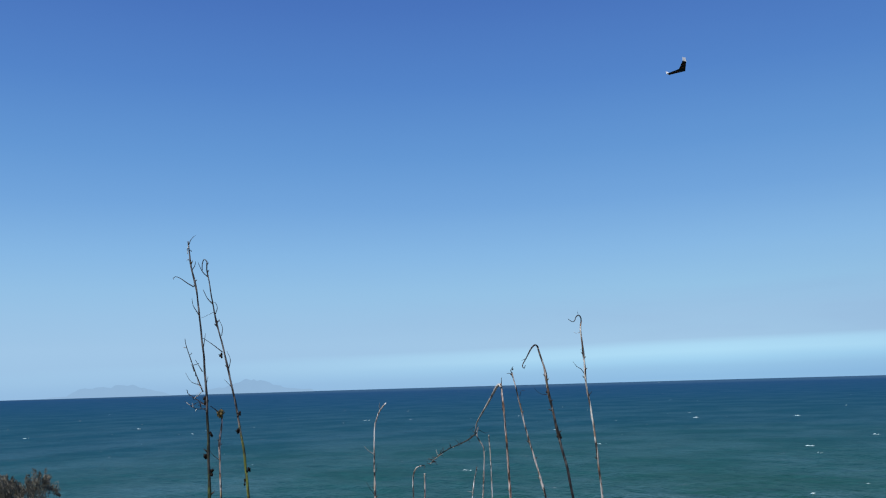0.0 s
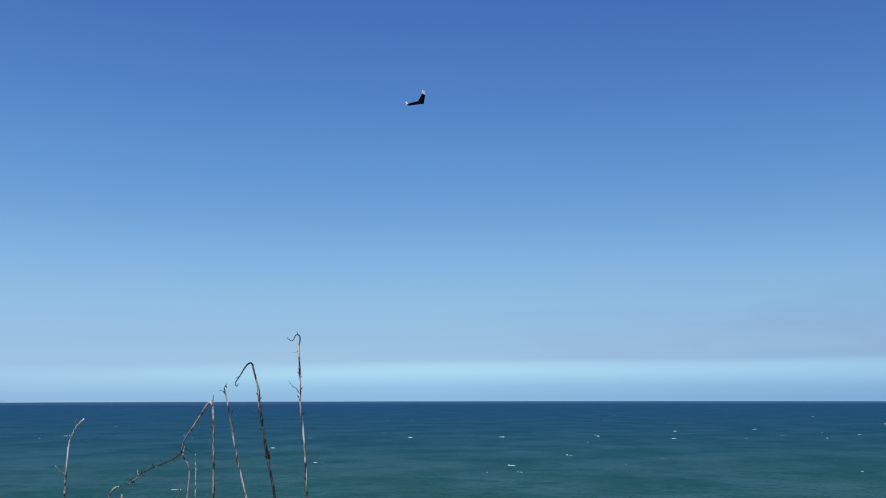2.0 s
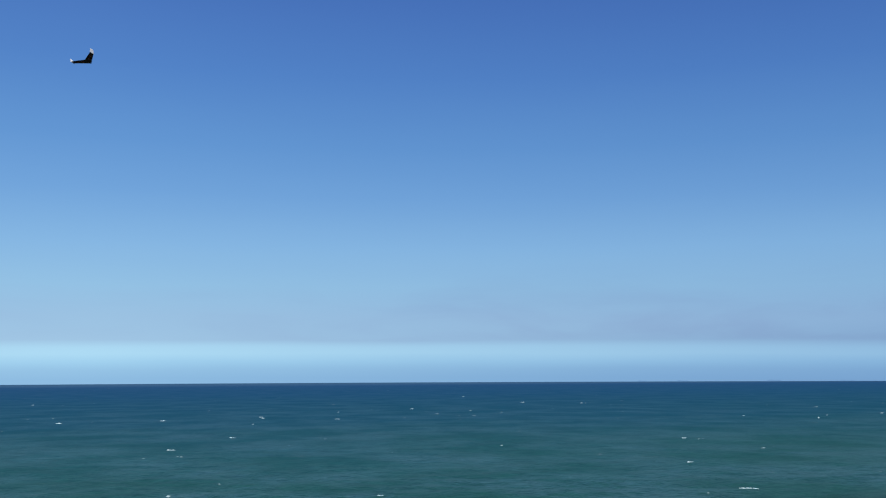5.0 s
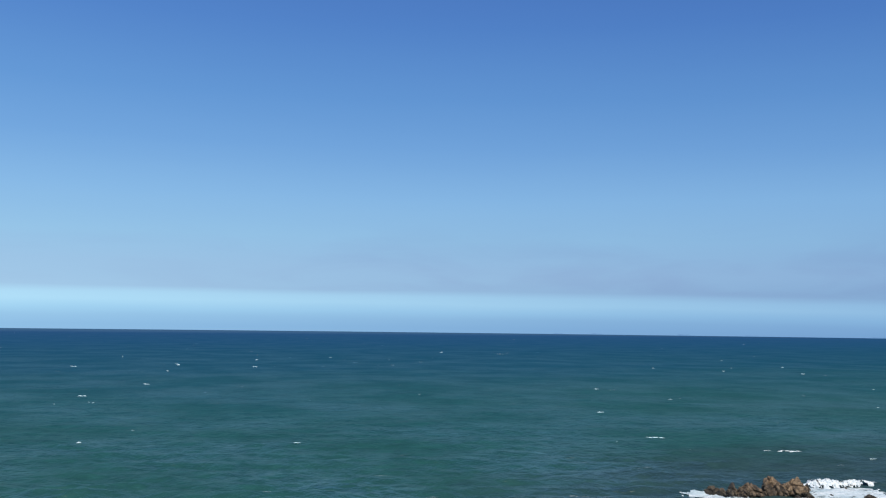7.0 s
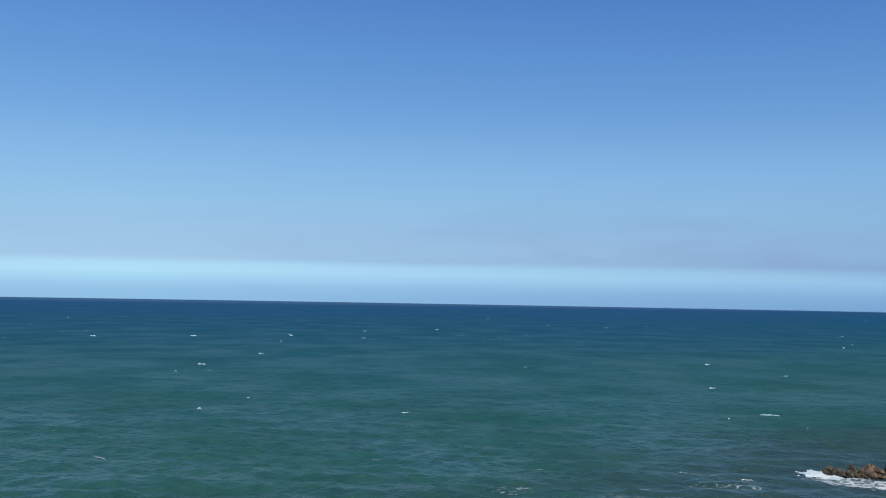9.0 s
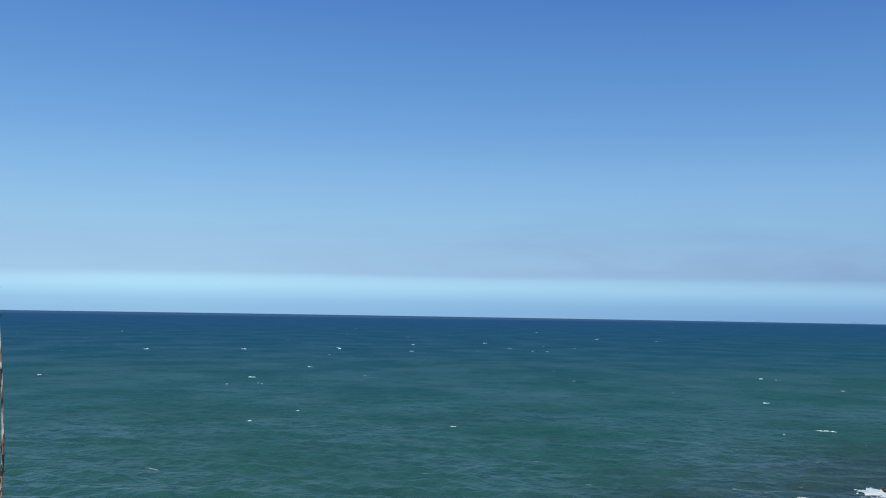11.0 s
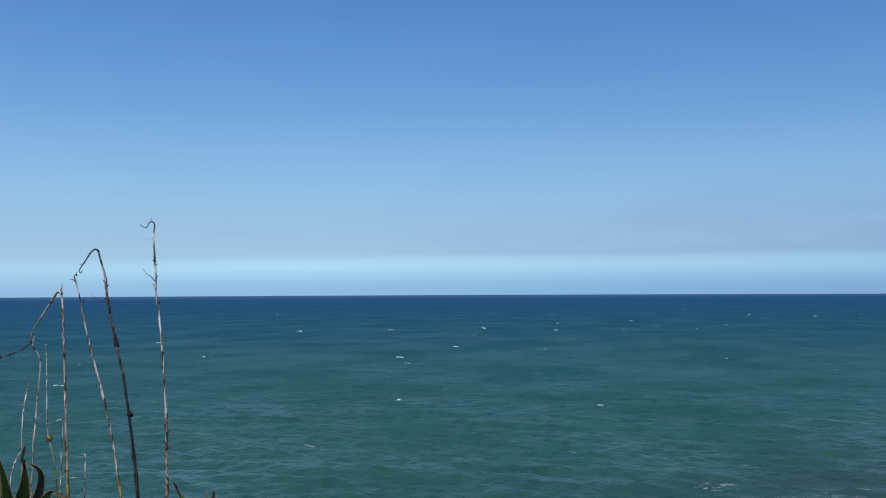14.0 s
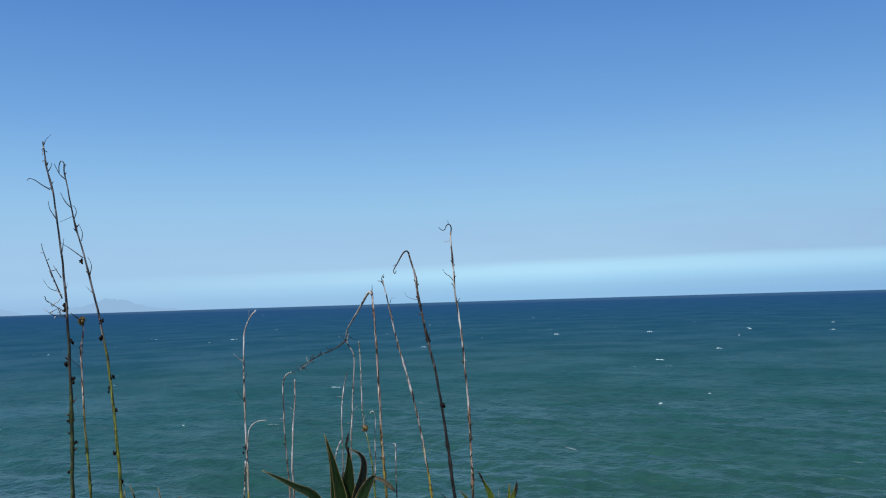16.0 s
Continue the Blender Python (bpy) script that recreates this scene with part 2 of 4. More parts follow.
def rock_material(name, dark, middle, light):
    m, n = material(name)
    place = n.add("ShaderNodeTexCoord").outputs["Object"]
    broad = n.noise(place, 0.8, 5.0, 0.6)
    grain = n.noise(place, 4.0, 6.0, 0.7)
    bands = n.noise(n.mapped(place, (0.9, 0.9, 0.6), 15), 1.0, 5.0, 0.65, 0.8)
    color = n.ramp(broad, ((0.36, dark), (0.46, middle), (0.58, light)))
    color = n.mix(n.math("MULTIPLY", grain, 0.45), color, dark)
    # dark bands paint in the shade of clefts between the slabs
    color = n.mix(n.ramp(bands, ((0.52, (0, 0, 0)), (0.60, (0.7, 0.7, 0.7)))), color, (0.030, 0.025, 0.020))
    split = n.add("ShaderNodeSeparateXYZ")
    n.link(n.add("ShaderNodeNewGeometry").outputs["Position"], split.inputs[0])
    wet = n.math("ADD", split.outputs[2], n.math("MULTIPLY", n.math("SUBTRACT", broad, 0.5), 1.6))
    wet = n.ramp(n.math("MULTIPLY", wet, 0.4), ((0.10, (0.8, 0.8, 0.8)), (0.26, (0, 0, 0))))
    color = n.mix(wet, color, n.mix(1.0, color, (0.33, 0.36, 0.36), "MULTIPLY"))
    finish(n, color, 0.75, n.bump(grain, 1.0, 0.25, n.bump(bands, 1.0, 0.4)))
    return m


def stem_material(name, low, high, change, spread=0.12):
    """A flower stalk: living colour below the height `change`, weathered bark above it."""
    m, n = material(name)
    place = n.add("ShaderNodeNewGeometry").outputs["Position"]
    split = n.add("ShaderNodeSeparateXYZ")
    n.link(place, split.inputs[0])
    fibre = n.noise(n.mapped(place, (260, 260, 16)), 1.0, 4.0, 0.6)
    blotch = n.noise(n.mapped(place, (60, 60, 30)), 1.0, 4.0, 0.65)
    # pale streaks: bleached bark and the sunlit edge of the stem, painted in
    bleached_lit = n.noise(n.mapped(place, (95, 95, 9)), 1.0, 4.0, 0.66)
    edge = n.math("ADD", split.outputs[2], n.math("MULTIPLY", n.math("SUBTRACT", blotch, 0.5), 0.5))
    fac = n.add("ShaderNodeMapRange")
    n.link(edge, fac.inputs[0])
    fac.inputs[1].default_value, fac.inputs[2].default_value = change - spread, change + spread
    dead = n.mix(n.ramp(blotch, ((0.48, (0, 0, 0)), (0.53, (1, 1, 1)))), high, tuple(c * 0.11 for c in high[:3]))
    dead = n.mix(n.ramp(bleached_lit, ((0.49, (0, 0, 0)), (0.53, (1, 1, 1)))), dead, tuple(min(0.82, 1.9 * (0.35 * c + 0.65 * sum(high[:3]) / 3) ** 0.6) for c in high[:3]))
    live = n.mix(n.ramp(bleached_lit, ((0.52, (0, 0, 0)), (0.60, (0.7, 0.7, 0.7)))), low, tuple(0.04 + 1.7 * c for c in low[:3]))
    live = n.mix(n.ramp(blotch, ((0.45, (0, 0, 0)), (0.57, (0.9, 0.9, 0.9)))), live, tuple(c * 0.28 for c in low[:3]))
    color = n.mix(fac.outputs[0], live, dead)
    # split fibres leave dark and pale stripes down the stem
    split_bark = n.noise(n.mapped(place, (170, 170, 5)), 1.0, 3.0, 0.6, 0.3)
    color = n.mix(n.ramp(split_bark, ((0.50, (0, 0, 0)), (0.55, (0.7, 0.7, 0.7)))), color, n.mix(1.0, color, (0.25, 0.21, 0.20), "MULTIPLY"))
    color = n.mix(n.math("MULTIPLY", fibre, 0.4), color, n.mix(1.0, color, (0.45, 0.42, 0.40), "MULTIPLY"))
    finish(n, color, 0.62, n.bump(fibre, 0.5, 0.004, n.bump(blotch, 0.5, 0.006)))
    return m


def plain_material(name, dark, light, scale, rough=0.7, depth=0.01):
    m, n = material(name)
    place = n.add("ShaderNodeNewGeometry").outputs["Position"]
    grain = n.noise(place, scale, 5.0, 0.65)
    broad = n.noise(place, scale * 0.18, 3.0, 0.5)
    color = n.ramp(n.math("ADD", n.math("MULTIPLY", grain, 0.6), n.math("MULTIPLY", broad, 0.4)), ((0.35, dark), (0.65, light)))
    finish(n, color, rough, n.bump(grain, 0.6, depth), **{"Specular IOR Level": 0.2})
    return m


def leaf_material(name, dark, light):
    m, n = material(name)
    place = n.add("ShaderNodeNewGeometry").outputs["Position"]
    ribs = n.noise(n.mapped(place, (240, 240, 9)), 1.0, 3.0, 0.6)
    patch = n.noise(place, 9.0, 4.0, 0.6)
    color = n.mix(patch, dark, light)
    color = n.mix(n.ramp(ribs, ((0.42, (0, 0, 0)), (0.58, (0.8, 0.8, 0.8)))), color, n.mix(1.0, color, (0.42, 0.48, 0.36), "MULTIPLY"))
    color = n.mix(n.ramp(n.noise(place, 26.0, 4.0, 0.7), ((0.66, (0, 0, 0)), (0.74, (0.7, 0.7, 0.7)))), color, (0.16, 0.10, 0.04))
    shader = n.add("ShaderNodeBsdfPrincipled")
    n.link(color, shader.inputs["Base Color"])
    shader.inputs["Roughness"].default_value = 0.4
    shader.inputs["Specular IOR Level"].default_value = 0.35
    n.link(n.bump(ribs, 0.4, 0.002), shader.inputs["Normal"])
    glow = n.add("ShaderNodeBsdfTranslucent")
    n.link(n.mix(1.0, color, (1.0, 1.0, 0.35), "MULTIPLY"), glow.inputs[0])
    both = n.add("ShaderNodeMixShader")
    both.inputs[0].default_value = 0.3
    n.link(shader.outputs[0], both.inputs[1])
    n.link(glow.outputs[0], both.inputs[2])
    n.link(both.outputs[0], n.add("ShaderNodeOutputMaterial").inputs[0])
    return m


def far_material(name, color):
    """Land many kilometres off: a glowing colour with the bright sea haze painted in."""
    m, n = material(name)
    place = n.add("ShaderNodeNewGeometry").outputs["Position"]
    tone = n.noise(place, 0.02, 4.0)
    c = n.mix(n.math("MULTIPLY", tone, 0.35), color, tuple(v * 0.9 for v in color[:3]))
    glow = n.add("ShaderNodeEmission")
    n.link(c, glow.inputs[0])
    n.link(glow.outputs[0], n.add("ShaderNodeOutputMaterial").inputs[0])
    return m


SEA = sea_material()
# whitecap froth has a blue tint painted in, to offset the warm sunlight
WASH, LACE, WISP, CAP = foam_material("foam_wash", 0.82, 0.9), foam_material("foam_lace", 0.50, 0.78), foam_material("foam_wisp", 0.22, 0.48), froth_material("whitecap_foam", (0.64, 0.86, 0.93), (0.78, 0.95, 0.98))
SCUD = foam_material("foam_scud", 0.45, 0.42)
SURF = froth_material("surf_froth", (0.46, 0.55, 0.58), (0.86, 0.89, 0.88))
ROCKS = (rock_material("dark_olive_rock", (0.024, 0.020, 0.015), (0.080, 0.064, 0.042), (0.20, 0.155, 0.100)),
         rock_material("brown_rock", (0.024, 0.018, 0.012), (0.120, 0.085, 0.052), (0.28, 0.200, 0.125)),
         rock_material("tan_rock", (0.042, 0.031, 0.020), (0.230, 0.155, 0.090), (0.41, 0.290, 0.170)))
SOIL = plain_material("dry_hillside", (0.045, 0.040, 0.018), (0.16, 0.13, 0.06), 1.2, 0.9, 0.1)
LEAF = leaf_material("flax_leaf", (0.006, 0.018, 0.007), (0.027, 0.066, 0.014))
RIM = plain_material("leaf_rim", (0.12, 0.075, 0.030), (0.34, 0.25, 0.11), 30, 0.6, 0.002)
# flax leaf colour much darker than the others
DUSKY = leaf_material("dark_flax_leaf", (0.006, 0.010, 0.009), (0.018, 0.026, 0.024))
YOUNG = leaf_material("young_flax_leaf", (0.10, 0.18, 0.022), (0.18, 0.27, 0.035))
WITHERED = plain_material("withered_leaf", (0.030, 0.030, 0.020), (0.13, 0.12, 0.08), 40, 0.8, 0.003)
BLACK = plain_material("black_dry_tip", (0.010, 0.008, 0.007), (0.035, 0.026, 0.02), 60, 0.8, 0.002)
TWIG = plain_material("dry_twig", (0.014, 0.010, 0.010), (0.085, 0.058, 0.045), 40, 0.8, 0.002)
PALE_TWIG = plain_material("bleached_twig", (0.05, 0.042, 0.036), (0.80, 0.77, 0.72), 26, 0.75, 0.002)
POD = plain_material("seed_pod", (0.006, 0.005, 0.004), (0.020, 0.014, 0.011), 80, 0.8, 0.002)
OCHRE = plain_material("ochre_tuft", (0.06, 0.045, 0.016), (0.24, 0.18, 0.07), 90, 0.8, 0.003)


# ---------------------------------------------------------------- mesh helpers
def part(name, bm, mat, parent=None, label="", smooth=True):
    """Links a bmesh as one object, under a thing or a part."""
    data = bpy.data.meshes.new(name)
    bm.normal_update()
    bm.to_mesh(data)
    bm.free()
    data.materials.append(mat)
    if smooth:
        data.polygons.foreach_set("use_smooth", [True] * len(data.polygons))
    ob = new(name, data)
    if parent:
        ob.parent = parent
        ob.matrix_parent_inverse = Matrix.Translation(parent.matrix_basis.translation).inverted()
    if label:
        tagged(ob, label)
    return ob


def grid_object(name, verts, faces, mat, smooth=True):
    data = bpy.data.meshes.new(name)
    data.from_pydata(verts, [], faces)
    data.materials.append(mat)
    if smooth:
        data.polygons.foreach_set("use_smooth", [True] * len(data.polygons))
    data.update()
    return new(name, data)


def holder(name, x, y, z):
    ob = new(name)
    ob.empty_display_size = 0.1
    ob.matrix_basis = Matrix.Translation((x, y, z))
    return ob


def spline(points, step):
    """Catmull-Rom through the points, a sample about every step metres."""
    p = [Vector(q) for q in points]
    p = [2 * p[0] - p[1], *p, 2 * p[-1] - p[-2]]
    out = []
    for i in range(1, len(p) - 2):
        a, b, c, d = p[i - 1:i + 3]
        count = max(2, int((c - b).length / step))
        for k in range(count):
            t = k / count
            out.append(0.5 * (2 * b + (c - a) * t + (2 * a - 5 * b + 4 * c - d) * t * t + (3 * b - a - 3 * c + d) * t ** 3))
    out.append(p[-2])
    return out


def tube(bm, line, radius, sides=9):
    """A round stem along the line; radius: a function of 0..1 along it."""
    rings = []
    side = Vector((0.3, 1, 0.1))
    for i, q in enumerate(line):
        ahead = (line[min(i + 1, len(line) - 1)] - line[max(i - 1, 0)]).normalized()
        side = (side - ahead * side.dot(ahead)).normalized()
        other = ahead.cross(side)
        r = radius(i / (len(line) - 1))
        rings.append([bm.verts.new(q + r * (math.cos(k * math.tau / sides) * side + math.sin(k * math.tau / sides) * other)) for k in range(sides)])
    for low, top in zip(rings, rings[1:]):
        for k in range(sides):
            bm.faces.new((low[k], low[(k + 1) % sides], top[(k + 1) % sides], top[k]))
    bm.faces.new(rings[0][::-1])
    bm.faces.new(rings[-1])


def ground_height(x, y):
    """The hillside: a ledge where the viewer stands, a steep fall to the shore, the sea bed beyond."""
    s = 0.35 * x + 0.94 * y
    wobble = noise.noise((x * 0.08, y * 0.08, 1.7))
    if s < 1.5:
        z = 28.4 + 0.06 * min(1.5 - s, 400) + 0.6 * wobble * min(1, max(0, (-4 - s) / 20))
        z += 14 * max(0, noise.noise((x * 0.003, y * 0.003, 4.2)) + 0.3) * min(1, max(0, (-40 - s) / 400))
    elif s < 4.2:
        z = 28.4 - 0.11 * (s - 1.5) - 0.055 * (s - 1.5) ** 2
    else:
        z = 27.70 - 0.62 * (s - 4.2) - 0.7 * abs(wobble) * min(1, (s - 4.2) / 8)
    return max(z, -7 + wobble)


# ---------------------------------------------------------------- sea and land
WAVES = []
pick = random.Random(4)
for k in range(46):
    length = 2.6 * 1.055 ** k * pick.uniform(0.92, 1.08)
    heading = radians(209 + pick.gauss(0, 34 if length < 6 else 18))          # towards which the wave runs, clockwise from +y
    WAVES.append((math.tau / length * math.sin(heading), math.tau / length * math.cos(heading), pick.uniform(0, math.tau),
                  0.0088 * length ** 0.76 * pick.uniform(0.6, 1.3) * min(1.15, 15 / length) * (1.25 if 4 < length < 11 else 1.0), length))


def wave_height(x, y, spacing=0.0):
    """Height of the sea; waves shorter than twice the spacing are left out."""
    z = np.zeros_like(np.asarray(x, dtype=float))
    for kx, ky, phase, size, length in WAVES:
        crest = np.sin(kx * x + ky * y + phase)
        z = z + size * (crest + 0.25 * crest * np.abs(crest)) * np.clip((length - 2 * spacing) / (length + 1e-6), 0, 1)
    return z


def ring_step(r):
    """How far apart the rings of the sea's mesh lie at the distance r."""
    return np.minimum(60.0, np.maximum(0.42, r * r / 30 / 1572 * 0.95))


def sea_level(x, y):
    """Height of the sea's surface as it is built."""
    r = np.hypot(x, y)
    return wave_height(x, y, np.maximum(ring_step(r) * 0.6, r * 0.0011)) * np.clip((800 - r) / 620, 0.12, 1)


def build_sea():
    # rings grow apart with distance, spokes lie closer where the shot looks
    radii, r = [], 30.0
    while r < 4900:
        radii.append(r)
        r += float(ring_step(r))
    radii.append(4900.0)
    spokes = np.concatenate([np.arange(-44, 74, 0.125), np.arange(74, 316, 4.0)])
    rr, aa = np.meshgrid(np.array(radii), np.radians(spokes), indexing="ij")
    x, y = rr * np.sin(aa), rr * np.cos(aa)
    z = sea_level(x, y)
    count = len(spokes)
    index = np.arange(len(radii) * count).reshape(len(radii), count)
    right = np.roll(index, -1, axis=1)
    quads = np.stack([index[:-1], right[:-1], right[1:], index[1:]], -1).reshape(-1, 4)
    data = bpy.data.meshes.new("sea")
    data.vertices.add(x.size)
    data.vertices.foreach_set("co", np.stack([x, y, z], -1).ravel())
    data.loops.add(quads.size)
    data.loops.foreach_set("vertex_index", quads.ravel())
    data.polygons.add(len(quads))
    data.polygons.foreach_set("loop_start", np.arange(0, quads.size, 4))
    data.polygons.foreach_set("use_smooth", np.ones(len(quads), dtype=bool))
    data.materials.append(SEA)
    data.update(calc_edges=True)
    data.validate()
    return tagged(new("water", data), "choppy blue-green open sea with wind waves", "sea", kind="structure")


build_sea()


def build_ground():
    marks = [-4900, -3000, -1800, -1000, -600, -380, -250, -170, -120]
    fine = list(np.arange(-90, 90.1, 3.0))
    near = [v for v in np.arange(-9, 9.1, 0.5)]
    axis = sorted(set(marks + [-m for m in marks] + [v for v in fine if abs(v) > 9] + near))
    verts = [(x, y, ground_height(x, y)) for y in axis for x in axis]
    w = len(axis)
    faces = [(j * w + i, j * w + i + 1, (j + 1) * w + i + 1, (j + 1) * w + i) for j in range(w - 1) for i in range(w - 1)]
    tagged(grid_object("ground", verts, faces, SOIL), "dry brown earth hillside falling steeply to the sea", "hillside", kind="structure")


build_ground()


def far_island(name, azimuth, outline, label, color, seed, distance=4860.0):
    """A hazy island at the horizon. outline: (degrees from the azimuth, metres of height) from end to end."""
    rows, cols = 9, 90
    first, last = outline[0][0], outline[-1][0]
    verts, faces = [], []
    for j in range(rows):
        v = j / (rows - 1) * 2 - 1
        for i in range(cols):
            at = first + (last - first) * i / (cols - 1)
            tall = float(np.interp(at, [p[0] for p in outline], [p[1] for p in outline]))
            tall *= 1 + 0.16 * noise.fractal((at * 2.3, seed, v * 0.7), 1.0, 2.1, 4)
            z = max(0.0, tall * (1 - v * v)) - 2.0
            a, reach = radians(azimuth + at), distance + v * 35
            verts.append((reach * math.sin(a), reach * math.cos(a), z))
    for j in range(rows - 1):
        for i in range(cols - 1):
            q = j * cols + i
            faces.append((q, q + 1, q + cols + 1, q + cols))
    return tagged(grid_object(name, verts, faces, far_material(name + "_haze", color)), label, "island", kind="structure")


# island colour with the haze already mixed into it
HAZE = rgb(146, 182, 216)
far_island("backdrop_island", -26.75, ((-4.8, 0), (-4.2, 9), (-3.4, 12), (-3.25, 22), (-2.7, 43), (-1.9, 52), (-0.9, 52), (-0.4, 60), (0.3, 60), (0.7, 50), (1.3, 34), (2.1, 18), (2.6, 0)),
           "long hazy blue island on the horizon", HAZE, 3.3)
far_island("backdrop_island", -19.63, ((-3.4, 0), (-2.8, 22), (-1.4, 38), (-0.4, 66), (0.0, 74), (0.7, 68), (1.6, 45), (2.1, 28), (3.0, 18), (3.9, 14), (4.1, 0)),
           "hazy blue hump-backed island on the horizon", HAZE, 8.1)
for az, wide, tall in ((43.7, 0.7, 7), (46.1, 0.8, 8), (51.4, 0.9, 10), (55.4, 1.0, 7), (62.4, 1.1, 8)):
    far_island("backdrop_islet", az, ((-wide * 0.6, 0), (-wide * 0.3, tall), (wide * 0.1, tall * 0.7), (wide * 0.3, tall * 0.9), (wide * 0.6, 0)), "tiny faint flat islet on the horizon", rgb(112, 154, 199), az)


# ---------------------------------------------------------------- rocks and foam
def boulder(x, y, wide, deep, tall, turn, seed, tone=1, label="brown weathered sea rock standing in white foam", group="rocks in the surf"):
    """A jointed rock of that size above the water, its foot a metre under it."""
    bm = bmesh.new()
    bmesh.ops.create_icosphere(bm, subdivisions=5 if wide > 2.5 else 4, radius=1.0)
    pick = random.Random(seed)
    cuts = []
    for _ in range(11):
        a, tilt = pick.uniform(0, math.tau), pick.gauss(0.45, 0.4)
        cuts.append((Vector((math.cos(a), math.sin(a), tilt)).normalized(), pick.uniform(0.50, 0.86)))
    shift = Vector((seed * 3.7, seed * 1.9, seed * 0.7))
    for v in bm.verts:
        p = v.co.copy()
        for way, reach in cuts:
            over = p.dot(way) - reach
            if over > 0:
                p -= way * over
        q = p + shift
        p *= 1 + 0.20 * noise.noise(q * 1.4) + 0.11 * noise.ridged_multi_fractal(q * 2.6, 0.9, 2.1, 4, 1.0, 2.0) - 0.11
        # joints divide it into upright blocks with rounded shoulders
        near, far = noise.voronoi(Vector((q.x * 1.25 + q.z * 0.25, q.y * 1.25, q.z * 0.6)))[0][:2]
        gap = far - near
        if gap < 0.13:
            p *= 1 - 0.34 * (1 - gap / 0.13)
        v.co = p
    low, high = [min(v.co[k] for v in bm.verts) for k in range(3)], [max(v.co[k] for v in bm.verts) for k in range(3)]
    for v in bm.verts:
        u = [(v.co[k] - low[k]) / (high[k] - low[k]) for k in range(3)]
        v.co = Vector(((u[0] - 0.5) * wide, (u[1] - 0.5) * deep, -1.0 + u[2] * (tall + 1.0)))
    bm.transform(Matrix.Rotation(radians(turn), 4, "Z"))
    ob = part("rock", bm, ROCKS[tone])
    ob.matrix_basis = Matrix.Translation((x, y, 0))
    return tagged(ob, label, "rock", group)


# the outcrop runs across the line of sight
boulder(140.4, 105.5, 4.0, 3.0, 1.3, -56, 1, 0, "low dark rock at the end of the outcrop")
boulder(140.6, 101.9, 3.0, 3.2, 2.35, -56, 2, 0, "dark upright rock with a rounded top")
boulder(140.5, 103.7, 2.2, 2.0, 1.15, -56, 26, 0)
boulder(141.4, 99.6, 3.6, 2.6, 1.6, -56, 3, 1)
boulder(143.2, 99.3, 5.4, 4.0, 2.6, -56, 4, 1, "broad brown weathered rock at the middle of the outcrop")
boulder(149.0, 99.2, 4.0, 4.2, 3.3, -55, 5, 2, "tall jagged brown rock, highest of the outcrop")
boulder(145.5, 97.4, 2.8, 2.4, 2.2, -55, 6, 1)
boulder(147.4, 96.5, 3.4, 2.8, 2.5, -55, 7, 1)
boulder(151.1, 95.7, 4.9, 4.4, 3.35, -55, 8, 2, "steep slab-sided tan rock beside the highest one")
boulder(154.9, 95.8, 2.0, 1.6, 1.9, -46, 9, 0)
boulder(151.6, 93.4, 2.3, 1.6, 1.0, -46, 10, 0)
boulder(136.7, 99.4, 1.3, 0.9, 0.4, -32, 11, 0, "small dark wet rock awash in foam")
boulder(149.0, 93.8, 1.6, 1.1, 0.5, -21, 12, 0, "small dark wet rock awash in foam")
boulder(159.7, 95.5, 1.7, 1.1, 0.45, -41, 13, 0, "small dark wet rock awash in foam")
boulder(163.4, 93.1, 2.6, 1.6, 0.65, -55, 14, 0, "small dark wet rock awash in foam")
boulder(155.7, 91.3, 2.2, 1.3, 0.45, -49, 15, 0, "small dark wet rock awash in foam")
# the reef nearer the shore
boulder(158.2, 85.3, 3.2, 2.4, 1.0, -59, 17, 0)
boulder(154.1, 83.5, 2.4, 2.0, 1.0, -59, 18, 0)
boulder(148.5, 81.2, 4.6, 3.2, 1.1, -59, 19, 0)
boulder(142.0, 77.8, 3.8, 3.2, 0.9, -61, 20, 1)
boulder(138.3, 78.1, 3.6, 3.0, 1.0, -49, 21, 0)
boulder(161.6, 81.1, 5.0, 4.0, 1.6, -42, 22)
boulder(152.3, 74.4, 6.5, 5.0, 3.4, -70, 23)
boulder(136.1, 69.4, 5.0, 4.0, 2.8, -15, 24)
boulder(75.9, 99.5, 3.0, 1.6, 0.75, -36, 25, 0, "dark wet rock in the breaking wave")


def foam_sheet(name, x, y, wide, deep, turn, mat, label, seed, ragged=0.5, cell=0.32):
    """Foam lying on the water: a sheet with a torn outline that follows the waves."""
    nx, ny = int(wide / cell), int(deep / cell)
    c, s = math.cos(radians(turn)), math.sin(radians(turn))
    keep, verts, faces = {}, [], []

    def vert(i, j):
        if (i, j) not in keep:
            u, v = (i / nx - 0.5) * wide, (j / ny - 0.5) * deep
            px, py = x + u * c - v * s, y + u * s + v * c
            keep[i, j] = len(verts)
            lift = 0.10 + 0.10 * noise.noise((px * 0.6, py * 0.6, seed))
            verts.append((px, py, float(sea_level(px, py)) + lift))
        return keep[i, j]

    for i in range(nx):
        for j in range(ny):
            u, v = (i + 0.5) / nx * 2 - 1, (j + 0.5) / ny * 2 - 1
            torn = noise.fractal((u * wide * 0.12, v * deep * 0.2, seed), 0.9, 2.2, 4)
            rim = 0.97 - 1.1 * abs(noise.noise((u * wide * 0.35, v * deep * 0.35, seed + 3.0)))
            if u * u + v * v + torn * ragged * 1.6 < 0.9 and u * u + v * v < rim:
                faces.append((vert(i, j), vert(i + 1, j), vert(i + 1, j + 1), vert(i, j + 1)))
    return tagged(grid_object(name, verts, faces, mat), label, "foam", kind="stuff")


